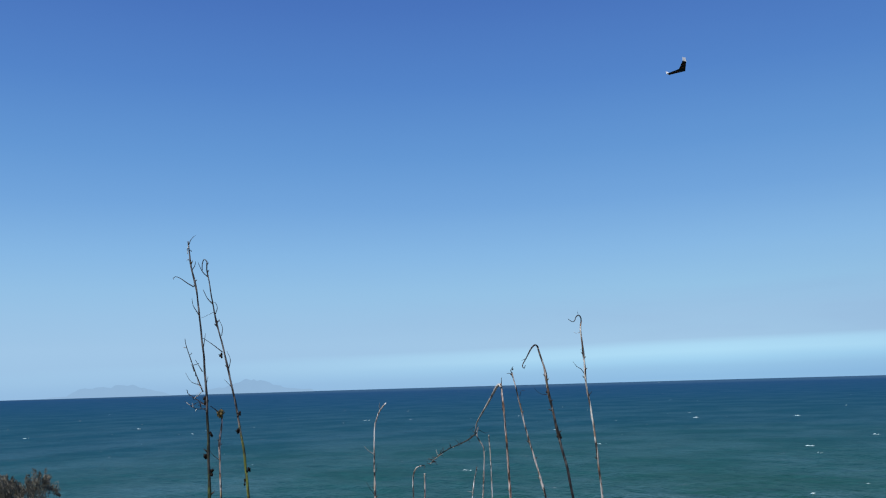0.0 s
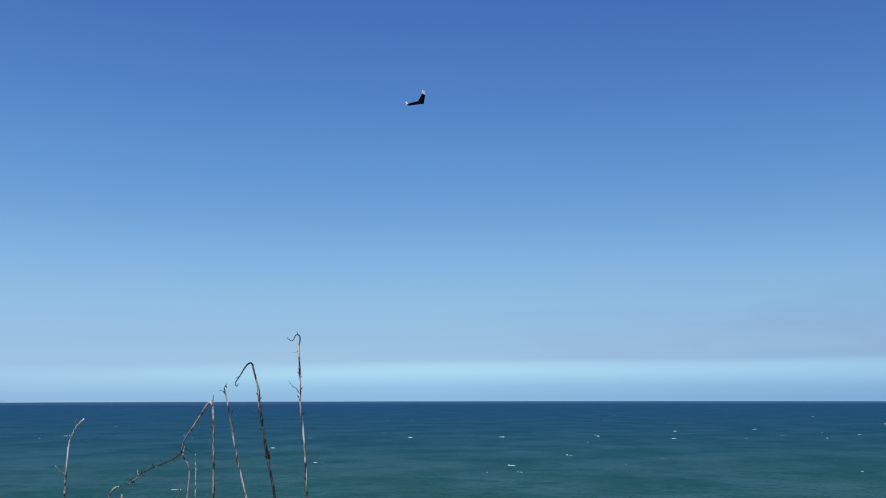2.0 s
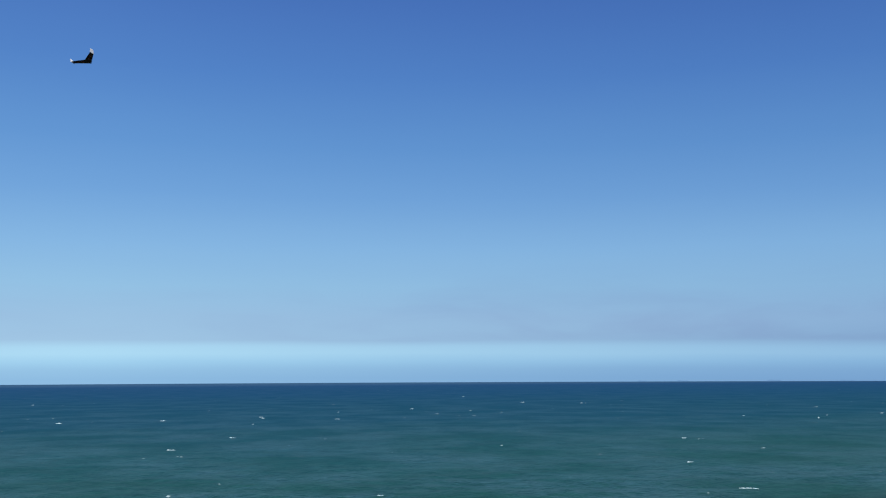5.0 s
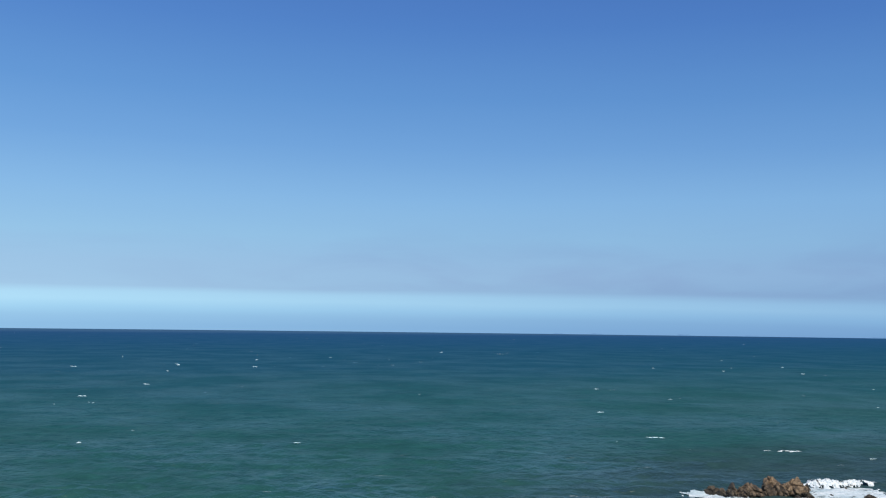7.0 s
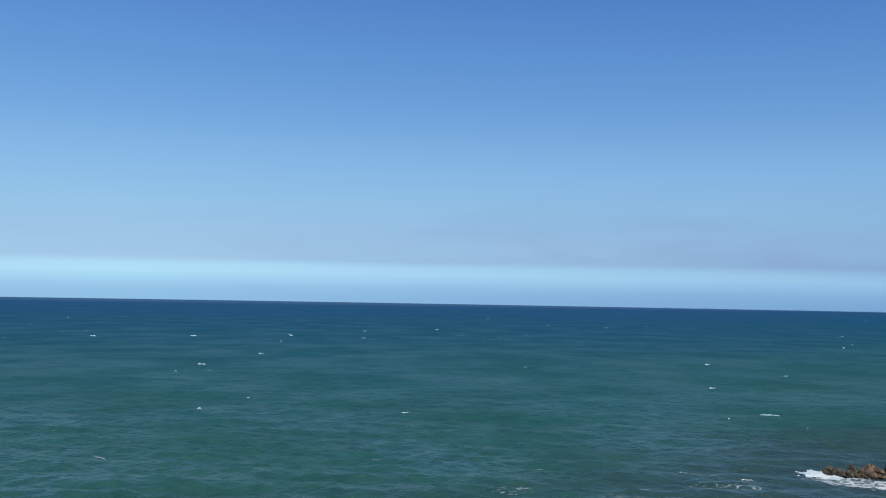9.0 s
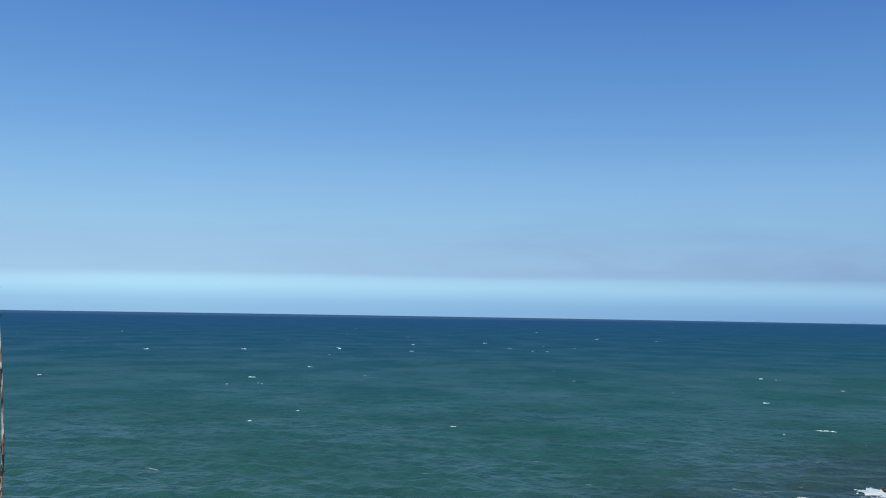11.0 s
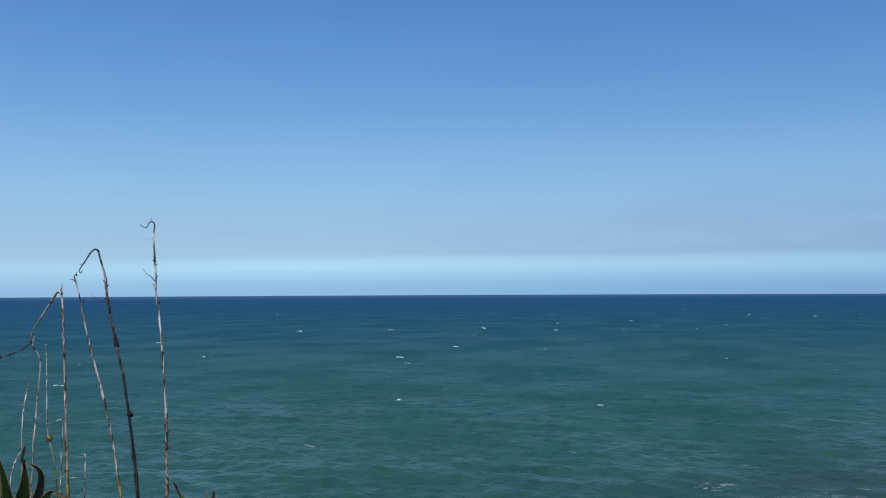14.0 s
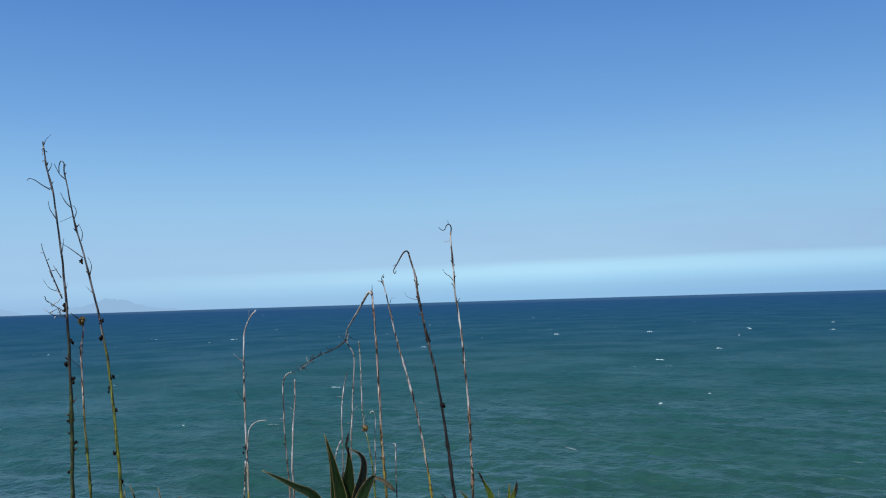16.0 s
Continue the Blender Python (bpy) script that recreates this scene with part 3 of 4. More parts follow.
foam_sheet("foam_patch", 138.2, 103.7, 13, 10, -50, WASH, "white foam washing round the rocks", 2.0, 0.9)
foam_sheet("foam_patch", 159.2, 92.3, 22, 16, -57, WASH, "white foam washing between the rocks", 5.0, 0.5)
foam_sheet("foam_patch", 136.1, 96.2, 21, 10, -57, LACE, "broken white foam trailing from the rocks", 9.0, 0.6)
foam_sheet("foam_patch", 151.2, 87.2, 16, 13, -59, LACE, "broken white foam trailing from the rocks", 11.0, 0.5)
foam_sheet("foam_patch", 79.1, 119.0, 10, 6, -36, WISP, "thin lacy foam over a sunken rock", 13.0, 0.7)
foam_sheet("foam_patch", 111.7, 106.1, 10, 5, -49, WISP, "thin lacy foam over a sunken rock", 15.0, 0.8)
foam_sheet("foam_patch", 117.3, 102.0, 12, 5, -51, WISP, "thin lacy foam over a sunken rock", 17.0, 0.8)
foam_sheet("foam_patch", 74.6, 99.6, 16, 4.5, -24, LACE, "white surf spreading over the shallows", 19.0, 0.7)
foam_sheet("foam_patch", 93.4, 106.6, 9, 5, -33, WISP, "thin lacy foam over a sunken rock", 23.0, 0.8)
foam_sheet("foam_patch", 96.1, 101.9, 9, 4, -32, WISP, "thin lacy foam in the shallows", 27.0, 0.9)
foam_sheet("foam_patch", 116.2, 113.9, 9, 4, -27, WISP, "thin lacy foam over a sunken rock", 29.0, 0.8)


def crest(verts, faces, x, y, long, wide, tall, seed, turn):
    """A spilling crest: a ragged ridge of froth along the wave."""
    pick = random.Random(seed)
    steps = max(5, int(long / 0.35)) if long < 6 else int(long / 0.3)
    steps = min(steps, 60)
    c, s = math.cos(turn), math.sin(turn)
    base = len(verts)
    for i in range(steps + 1):
        u = i / steps
        swell = math.sin(math.pi * u) ** 0.6 * (0.25 + 1.3 * abs(noise.noise((u * min(long * 1.9, 9.0), seed * 1.37, 0))))
        bend = 0.12 * long * noise.noise((u * 1.7, seed * 0.61, 3.0))
        for v, up in ((-1.0, 0.0), (-0.35, 0.7), (0.1, 1.0), (0.7, 0.45), (1.25, 0.0)):
            px = x + (u - 0.5) * long * c - (v * wide * swell + bend) * s
            py = y + (u - 0.5) * long * s + (v * wide * swell + bend) * c
            verts.append((px, py, float(sea_level(px, py)) + 0.04 + tall * up * swell * pick.uniform(0.85, 1.12)))
    for i in range(steps):
        for k in range(4):
            q = base + i * 5 + k
            faces.append((q, q + 5, q + 6, q + 1))


def breaking_wave(x, y, long, wide, tall, seed, turn, label):
    """White water: a rolling ridge of froth with a torn foot, thin at both ends."""
    cols, rows = max(16, int(long / 0.16)), 15
    c, s = math.cos(radians(turn)), math.sin(radians(turn))
    verts, faces = [], []
    for i in range(cols + 1):
        u = i / cols
        along = (u - 0.5) * long
        ends = min(1.0, 4.5 * u, 4.5 * (1 - u)) ** 0.7
        body = ends * (0.72 + 0.55 * noise.noise((along * 0.30, seed * 1.7, 0.0)) + 0.16 * noise.noise((along * 1.1, seed, 4.0)))
        body = max(0.06, body)
        bend = 0.05 * long * noise.noise((u * 2.1, seed * 0.61, 3.0))
        for k in range(rows):
            v = k / (rows - 1) * 2 - 1
            reach = wide * body * (1 + 0.5 * noise.noise((along * 1.1, seed, 8.0 + (v > 0) * 5)))
            px = x + along * c - (v * reach + bend) * s
            py = y + along * s + (v * reach + bend) * c
            dome = max(0.0, 1 - v * v) ** 0.8
            froth = 1 + 0.22 * noise.fractal((along * 2.1, v * 2.8, seed * 2.3), 0.6, 2.1, 5)
            verts.append((px, py, float(sea_level(px, py)) - 0.03 + tall * body * dome * froth + 0.05 * (dome > 0)))
    for i in range(cols):
        for k in range(rows - 1):
            q = i * rows + k
            # the froth tears open towards its foot and its ends
            torn = 1.3 * noise.fractal((i * long / cols * 0.7, k * 0.26, seed * 3.1), 0.6, 2.3, 4)
            if torn + 0.9 * abs(2 * (k + 0.5) / (rows - 1) - 1) ** 2 + 0.7 * abs(2 * i / cols - 1) ** 5 < 0.80:
                faces.append((q, q + rows, q + rows + 1, q + 1))
    return tagged(grid_object("breaking_wave", verts, faces, SURF), label, "wave", kind="stuff")


breaking_wave(168.3, 97.4, 18.5, 2.3, 1.75, 21, -20, "white breaker rolling in behind the rock outcrop")
breaking_wave(160.6, 100.2, 6, 1.1, 1.3, 22, -29, "white water bursting behind the rock outcrop")
breaking_wave(206.1, 131.7, 6.6, 0.8, 0.5, 23, -31, "small white breaker offshore of the rocks")
breaking_wave(201.0, 134.6, 2.6, 0.45, 0.3, 24, -31, "small white breaker offshore of the rocks")
breaking_wave(120.2, 107.0, 2.4, 0.30, 0.30, 25, -41, "small white breaker near the shore")
breaking_wave(71.7, 102.3, 6.8, 0.75, 0.46, 26, -24, "white breaker rolling over rocks near the shore")
breaking_wave(77.6, 100.3, 6.5, 0.5, 0.34, 27, -30, "white breaker rolling over rocks near the shore")
breaking_wave(81.5, 99.3, 1.7, 0.40, 0.8, 28, -30, "white water bursting on a rock near the shore")


def build_whitecaps():
    pick = random.Random(11)
    verts, faces, thin_verts, thin_faces = [], [], [], []
    made = 0
    while made < 270:
        a = radians(pick.uniform(-38, 68))
        # evenly spread in angle below the horizon, few close in
        drop = pick.uniform(0.008, 0.135) if pick.random() < 0.55 else pick.uniform(0.0064, 0.048)
        r = 30 / drop
        if r > 4300 or (r < 380 and pick.random() < 0.72):
            continue
        x, y = r * math.sin(a), r * math.cos(a)
        size = pick.choice((0.3, 0.35, 0.45, 0.5, 0.6, 1.0)) * (0.85 if r < 570 else 1.1)
        turn = radians(-30 + pick.gauss(0, 12))
        for piece in range(pick.choice((1, 1, 1, 2)) if r < 1130 else 1):
            long = 3.1 * size * pick.uniform(0.4, 1.5) * (0.7 if piece else 1.0)
            crest(verts, faces, x, y, long, 0.28 * size * pick.uniform(0.6, 1.2), 0.42 * size * pick.uniform(0.6, 1.2), made * 3 + piece + 100, turn)
            step = long * pick.uniform(0.6, 1.1)
            x, y = x + step * math.cos(turn) + pick.gauss(0, 0.4), y + step * math.sin(turn) + pick.gauss(0, 0.9)
        made += 1
    # spent foam drawn out thin behind broken crests
    for k in range(70):
        a, r = radians(pick.uniform(-38, 66)), 30 / pick.uniform(0.045, 0.21)
        turn = radians(-30 + pick.gauss(0, 14))
        for piece in range(pick.choice((1, 2, 2, 3))):
            long = pick.uniform(1.2, 4.2)
            crest(thin_verts, thin_faces, r * math.sin(a) + pick.gauss(0, 1.2), r * math.cos(a) + pick.gauss(0, 1.6), long, pick.uniform(0.12, 0.3), 0.04, k * 5 + piece + 2000, turn)
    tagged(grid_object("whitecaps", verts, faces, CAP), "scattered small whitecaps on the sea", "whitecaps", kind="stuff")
    tagged(grid_object("foam_streaks", thin_verts, thin_faces, SCUD), "thin streaks of spent foam on the sea", "foam", kind="stuff")


build_whitecaps()


# ---------------------------------------------------------------- flower stalks on the ledge
BROWN, RED, PALE, DARK = (0.26, 0.185, 0.130, 1), (0.32, 0.180, 0.105, 1), (0.50, 0.44, 0.375, 1), (0.030, 0.022, 0.021, 1)
LIME, GOLD, OLIVE = (0.21, 0.25, 0.030, 1), (0.42, 0.32, 0.035, 1), (0.048, 0.075, 0.016, 1)


def lump(bm, center, size, seed, stretch=(1, 1, 1.3)):
    """A dry knobbly pod or node."""
    made = bmesh.ops.create_icosphere(bm, subdivisions=2, radius=1.0)
    for v in made["verts"]:
        k = 1 + 0.45 * noise.noise(v.co * 1.9 + Vector((seed, 0, seed)))
        v.co = Vector(center) + Vector((v.co.x * stretch[0], v.co.y * stretch[1], v.co.z * stretch[2])) * size * k


def bract(bm, root, way, size):
    """A short pointed scale that stands off the stem."""
    way = way.normalized()
    side = way.cross(Vector((0, 0, 1))).normalized()
    up = Vector((0, 0, 1))
    ring = [root + side * size * 0.4 - up * size * 0.3, root - side * size * 0.4 - up * size * 0.3, root + up * size * 0.55]
    mid = [root + way * size * 0.8 + up * size * 0.5 + (q - root) * 0.55 for q in ring]
    tip = bm.verts.new(root + way * size * 1.35 + up * size * 1.25)
    low = [bm.verts.new(q) for q in ring]
    high = [bm.verts.new(q) for q in mid]
    for k in range(3):
        bm.faces.new((low[k], low[(k + 1) % 3], high[(k + 1) % 3], high[k]))
        bm.faces.new((high[k], high[(k + 1) % 3], tip))
    bm.faces.new(low[::-1])


def flower_stalk(y, points, thick, colors, label, seed, branches=(), bracts=9, pods=(), tufts=(), twiglets=()):
    """A tall flower stalk. points: (x, z) of its bends from below to the tip, at the depth y; branches may add a step in depth; thick: radius low down and at the tip."""
    pick = random.Random(seed)
    (x0, z0), (x1, z1) = points[0], points[1]
    lean = (x1 - x0) / (z1 - z0)
    base_x = x0 - lean * 0.7 * (z0 - 27.9)
    base_z = ground_height(base_x, y)
    thing = holder("flower_stalk", base_x, y, base_z)
    tagged(thing, label, "flower stalk", "dry flower stalks on the ledge")
    mat = stem_material("stem_bark", *colors)
    bends = [(base_x, y, base_z - 0.08), (base_x + (x0 - base_x) * 0.5, y, (base_z + z0) / 2)]
    bends += [(px, y + 0.012 * pick.uniform(-1, 1), pz) for px, pz in points]
    line = spline(bends, 0.018)
    total = len(line) - 1
    wave = [pick.uniform(0, 9) for _ in range(3)]
    line = [q + Vector((0.003 * noise.noise((q.z * 12, wave[0], 0)), 0.003 * noise.noise((q.z * 8, wave[1], 5)), 0)) for q in line]
    nodes = [pick.uniform(0.3, 0.97) for _ in range(bracts)]

    def radius(f):
        r = (0.50 if y > 4.3 else 0.56 if y > 3.83 else 0.62) * (thick[0] + (thick[1] - thick[0]) * f ** 1.3)
        r *= 1 + 0.10 * noise.noise((f * 60, wave[2], 0)) + 0.10 * noise.noise((f * 19, wave[0], 2))
        for k in nodes:
            r *= 1 + 0.28 * math.exp(-((f - k) * total / 1.1) ** 2)
        return max(r, 0.0011)

    bm = bmesh.new()
    tube(bm, line, radius, 10)
    stem = part("stem", bm, mat, thing)
    for k, f in enumerate(nodes):
        q = line[int(f * total)]
        way = Vector((1 if k % 2 else -1, pick.uniform(-0.7, 0.2), 0.15))
        bm = bmesh.new()
        size = thick[0] * pick.uniform(0.55, 1.0) * (1.1 - 0.4 * f)
        bract(bm, q + way.normalized() * radius(f) * 0.7, way, size)
        part("bract", bm, TWIG if pick.random() < 0.7 else WITHERED, stem)
    grown = []
    for bend, r, tone in branches:
        bm = bmesh.new()
        tube(bm, spline([(p[0], y + (p[2] if len(p) > 2 else -0.01 * k), p[1]) for k, p in enumerate(bend)], 0.008), lambda f: 0.66 * r * (1 - 0.62 * f) * (1 + 0.2 * noise.noise((f * 14, seed, 1))), 6)
        grown.append((bend, part("branch", bm, tone, thing)))
    for line_points, count in twiglets:
        (lx, lz), host = line_points[0][:2], stem
        if grown:
            bend, nearest = min(grown, key=lambda g: min((p[0] - lx) ** 2 + (p[1] - lz) ** 2 for p in g[0]))
            host = nearest if min((p[0] - lx) ** 2 + (p[1] - lz) ** 2 for p in bend) < 0.0025 else stem
        track = spline([(p[0], y + (p[2] if len(p) > 2 else -0.02), p[1]) for p in line_points], 0.004)
        for k in range(count):
            q = track[int(len(track) * (k + pick.random()) / count) % len(track)]
            end = Vector((pick.gauss(0, 0.016), pick.gauss(0, 0.012), pick.gauss(0.004, 0.016)))
            bm = bmesh.new()
            tube(bm, spline([q, q + end * 0.6, q + end + Vector((pick.gauss(0, 0.006), 0, pick.gauss(0, 0.006)))], 0.004), lambda f: 0.0017 * (1 - 0.5 * f), 5)
            part("twig", bm, TWIG if pick.random() < 0.7 else PALE_TWIG, host)
    for k, (px, pz, size) in enumerate(pods):
        bm = bmesh.new()
        near = min(line, key=lambda q: (q.x - px) ** 2 + (q.z - pz) ** 2)
        at = Vector((px, y, pz)).lerp(near, 0.3)
        for j in range(5):
            shift = Vector((pick.gauss(0, 0.28), pick.gauss(0, 0.28), pick.gauss(0, 0.38))) * size
            lump(bm, at + shift, size * pick.uniform(0.20, 0.38), seed + k + j, (1, 1, 1.35))
        for j in range(3):
            a = pick.uniform(0, math.tau)
            bract(bm, at + Vector((math.cos(a), math.sin(a), pick.uniform(-0.6, 0.6))) * size * 0.3, Vector((math.cos(a), math.sin(a), 0)), size * 0.42)
        part("seed_pod", bm, POD, thing, "dark shrivelled seed pod")
    for k, (px, pz, size) in enumerate(tufts):
        bm = bmesh.new()
        lump(bm, (px, y, pz), size * 0.5, seed + k, (1, 1, 1))
        for j in range(26):
            a, b = pick.uniform(0, math.tau), pick.uniform(-1.2, 1.3)
            way = Vector((math.cos(a) * math.cos(b), math.sin(a) * math.cos(b), math.sin(b)))
            root = Vector((px, y, pz)) + way * size * pick.uniform(0.42, 0.62)
            lump(bm, root, size * pick.uniform(0.13, 0.24), seed + k + j, (1, 1, 1.3))
            if j % 2:
                side = way.cross(Vector((pick.uniform(-1, 1), pick.uniform(-1, 1), 0.3))).normalized()
                tube(bm, spline([root, root + way * size * 0.28 + side * size * 0.10, root + way * size * 0.22 + side * size * 0.30], size * 0.07), lambda f: size * 0.075 * (1 - 0.5 * f), 5)
        part("tuft", bm, OCHRE, thing, "ochre tuft of dried curled flowers")
    return thing


# the tall green pair, and the thin one with a tuft between them
flower_stalk(3.72, [(-1.567, 29.184), (-1.571, 29.517), (-1.585, 29.89), (-1.606, 30.124), (-1.63, 30.367), (-1.638, 30.436), (-1.662, 30.522), (-1.679, 30.594), (-1.682, 30.658)],
             (0.0165, 0.0045), (OLIVE, DARK, 29.799, 0.16), "tall dark dry stalk, olive green at its foot", 31,
             [([(-1.681, 30.644), (-1.667, 30.666), (-1.642, 30.683)], 0.0026, TWIG), ([(-1.656, 30.456), (-1.685, 30.475), (-1.711, 30.495), (-1.728, 30.501), (-1.733, 30.492), (-1.727, 30.487)], 0.0038, TWIG), ([(-1.632, 30.333), (-1.654, 30.375), (-1.655, 30.405)], 0.0034, TWIG), ([(-1.609, 30.001), (-1.643, 30.093), (-1.678, 30.199), (-1.68, 30.23)], 0.0046, TWIG), ([(-1.612, 30.087), (-1.641, 30.139)], 0.0032, TWIG), ([(-1.609, 30.192), (-1.596, 30.251)], 0.003, TWIG), ([(-1.666, 30.53), (-1.648, 30.549), (-1.641, 30.565)], 0.0034, TWIG), ([(-1.597, 29.945), (-1.642, 29.976), (-1.672, 30.0)], 0.0034, TWIG), ([(-1.668, 30.614), (-1.676, 30.622)], 0.003, TWIG), ([(-1.59, 29.93), (-1.637, 29.932), (-1.68, 29.963)], 0.003, TWIG), ([(-1.625, 30.031), (-1.658, 30.046), (-1.68, 30.084)], 0.0022, TWIG), ([(-1.596, 30.021), (-1.583, 30.066)], 0.0026, TWIG)], 13, [(-1.602, 29.966, 0.018), (-1.569, 29.819, 0.015), (-1.596, 29.738, 0.016), (-1.564, 29.664, 0.017), (-1.586, 29.494, 0.016), (-1.557, 29.413, 0.013), (-1.586, 29.29, 0.014)], [],
             [([(-1.609, 30.001), (-1.643, 30.093), (-1.678, 30.199)], 9), ([(-1.597, 29.945), (-1.642, 29.976), (-1.672, 30.0)], 8), ([(-1.59, 29.93), (-1.637, 29.932), (-1.68, 29.963)], 6), ([(-1.672, 30.564), (-1.682, 30.629)], 3)])
flower_stalk(3.768, [(-1.385, 29.167), (-1.411, 29.477), (-1.441, 29.748), (-1.484, 29.935), (-1.522, 30.124), (-1.57, 30.301), (-1.595, 30.441), (-1.617, 30.54), (-1.62, 30.571), (-1.631, 30.583), (-1.643, 30.562), (-1.641, 30.535)],
             (0.0158, 0.003), (LIME, DARK, 29.739, 0.1), "tall dark stalk with a curled tip and yellow-green foot", 32,
             [([(-1.611, 30.503), (-1.63, 30.523), (-1.641, 30.548), (-1.646, 30.568)], 0.0036, TWIG), ([(-1.585, 30.379), (-1.609, 30.408), (-1.625, 30.446)], 0.0036, TWIG), ([(-1.576, 30.337), (-1.563, 30.364), (-1.569, 30.387), (-1.581, 30.385)], 0.0028, TWIG), ([(-1.541, 30.17), (-1.592, 30.211), (-1.632, 30.238)], 0.0034, TWIG), ([(-1.512, 30.099), (-1.502, 30.137), (-1.514, 30.173)], 0.003, TWIG), ([(-1.502, 30.021), (-1.527, 30.051)], 0.0022, TWIG), ([(-1.546, 30.242), (-1.539, 30.277), (-1.551, 30.312)], 0.0028, TWIG), ([(-1.579, 30.348), (-1.636, 30.321)], 0.0018, TWIG)], 12, [(-1.557, 30.151, 0.013), (-1.462, 29.9, 0.014), (-1.474, 29.831, 0.015), (-1.42, 29.665, 0.015), (-1.441, 29.617, 0.014), (-1.405, 29.531, 0.016), (-1.42, 29.353, 0.014), (-1.378, 29.232, 0.012)], [])
flower_stalk(3.804, [(-1.53, 29.164), (-1.554, 29.477), (-1.567, 29.702), (-1.563, 29.77), (-1.557, 29.868), (-1.562, 29.899)],
             (0.0105, 0.006), (LIME, RED, 29.495, 0.1), "thin reddish stalk with an ochre tuft on top", 33,
             [([(-1.56, 29.895), (-1.575, 29.918), (-1.602, 29.94)], 0.0048, TWIG), ([(-1.567, 29.708), (-1.588, 29.728), (-1.605, 29.753)], 0.0022, TWIG)], 8, [], [(-1.562, 29.905, 0.025)])
# the bent stalk apart from the others
flower_stalk(4.236, [(-0.96, 29.055), (-0.97, 29.386), (-0.974, 29.661), (-0.972, 29.795), (-0.962, 29.845), (-0.94, 29.892), (-0.914, 29.923)],
             (0.0125, 0.0058), (GOLD, PALE, 29.122, 0.1), "bleached grey-brown stalk with a bent tip", 34,
             [([(-0.973, 29.686), (-0.996, 29.701), (-1.016, 29.725)], 0.003, PALE_TWIG), ([(-0.962, 29.267), (-0.956, 29.333), (-0.944, 29.378), (-0.912, 29.405), (-0.871, 29.412), (-0.863, 29.406)], 0.0058, PALE_TWIG), ([(-0.943, 29.892), (-0.943, 29.912), (-0.938, 29.925)], 0.0028, PALE_TWIG), ([(-0.969, 29.494), (-0.991, 29.525), (-1.009, 29.56)], 0.0022, TWIG), ([(-0.975, 29.596), (-0.962, 29.615), (-0.957, 29.645)], 0.0022, TWIG)], 9, [(-0.977, 29.282, 0.01), (-0.989, 29.257, 0.008)], [])
flower_stalk(4.236, [(-0.984, 29.03), (-0.98, 29.102), (-0.975, 29.2), (-0.974, 29.22)],
             (0.0075, 0.0055), (PALE, PALE, 28.802, 0.2), "short bleached broken stalk", 35,
             [], 3)
# the thin pair leaning together
flower_stalk(4.368, [(-0.788, 29.02), (-0.807, 29.266), (-0.812, 29.413), (-0.814, 29.54), (-0.804, 29.593), (-0.785, 29.612), (-0.764, 29.617)],
             (0.0085, 0.0058), (BROWN, PALE, 29.204, 0.3), "thin bleached stalk with a hooked top", 36,
             [([(-0.81, 29.389), (-0.828, 29.4)], 0.003, PALE_TWIG), ([(-0.764, 29.617), (-0.754, 29.62), (-0.75, 29.602)], 0.003, TWIG)], 7, [(-0.815, 29.275, 0.008)], [])
flower_stalk(4.32, [(-0.764, 29.03), (-0.767, 29.178), (-0.761, 29.345), (-0.75, 29.489), (-0.748, 29.554), (-0.747, 29.585)],
             (0.0095, 0.0072), (BROWN, PALE, 29.104, 0.2), "straight pale stalk snapped off at the top", 37,
             [([(-0.759, 29.438), (-0.771, 29.456)], 0.003, PALE_TWIG)], 7)
# the snapped stalk whose top hangs over, and those it leans on
flower_stalk(4.152, [(-0.314, 29.055), (-0.327, 29.29), (-0.335, 29.589), (-0.346, 29.831), (-0.354, 29.964), (-0.359, 29.999)],
             (0.0125, 0.0075), (GOLD, RED, 29.285, 0.16), "red-brown stalk snapped at the top, its end hanging over", 38,
             [([(-0.355, 29.982, 0), (-0.365, 29.994, 0.012), (-0.381, 29.982, 0.036), (-0.401, 29.952, 0.072), (-0.435, 29.901, 0.12), (-0.464, 29.86, 0.168), (-0.493, 29.817, 0.216), (-0.508, 29.765, 0.252)], 0.0105, PALE_TWIG), ([(-0.499, 29.765, 0.252), (-0.551, 29.728, 0.264), (-0.638, 29.691, 0.264), (-0.687, 29.661, 0.216), (-0.719, 29.628, 0.168)], 0.0052, TWIG), ([(-0.356, 29.977), (-0.353, 30.026)], 0.0042, TWIG), ([(-0.489, 29.8, 0.24), (-0.514, 29.791, 0.24), (-0.541, 29.775, 0.24)], 0.002, TWIG), ([(-0.627, 29.695, 0.264), (-0.636, 29.72, 0.264)], 0.0022, TWIG), ([(-0.668, 29.675, 0.24), (-0.663, 29.701, 0.24)], 0.0022, TWIG), ([(-0.704, 29.642, 0.18), (-0.741, 29.653, 0.18)], 0.0022, TWIG), ([(-0.489, 29.78, 0.24), (-0.457, 29.764, 0.24), (-0.436, 29.769, 0.24)], 0.0024, TWIG)], 12, [], [],
             [([(-0.499, 29.765, 0.252), (-0.551, 29.728, 0.264), (-0.638, 29.691, 0.264), (-0.687, 29.661, 0.216), (-0.719, 29.628, 0.168)], 20), ([(-0.697, 29.651, 0.204), (-0.71, 29.642, 0.18), (-0.719, 29.628, 0.168)], 8)])
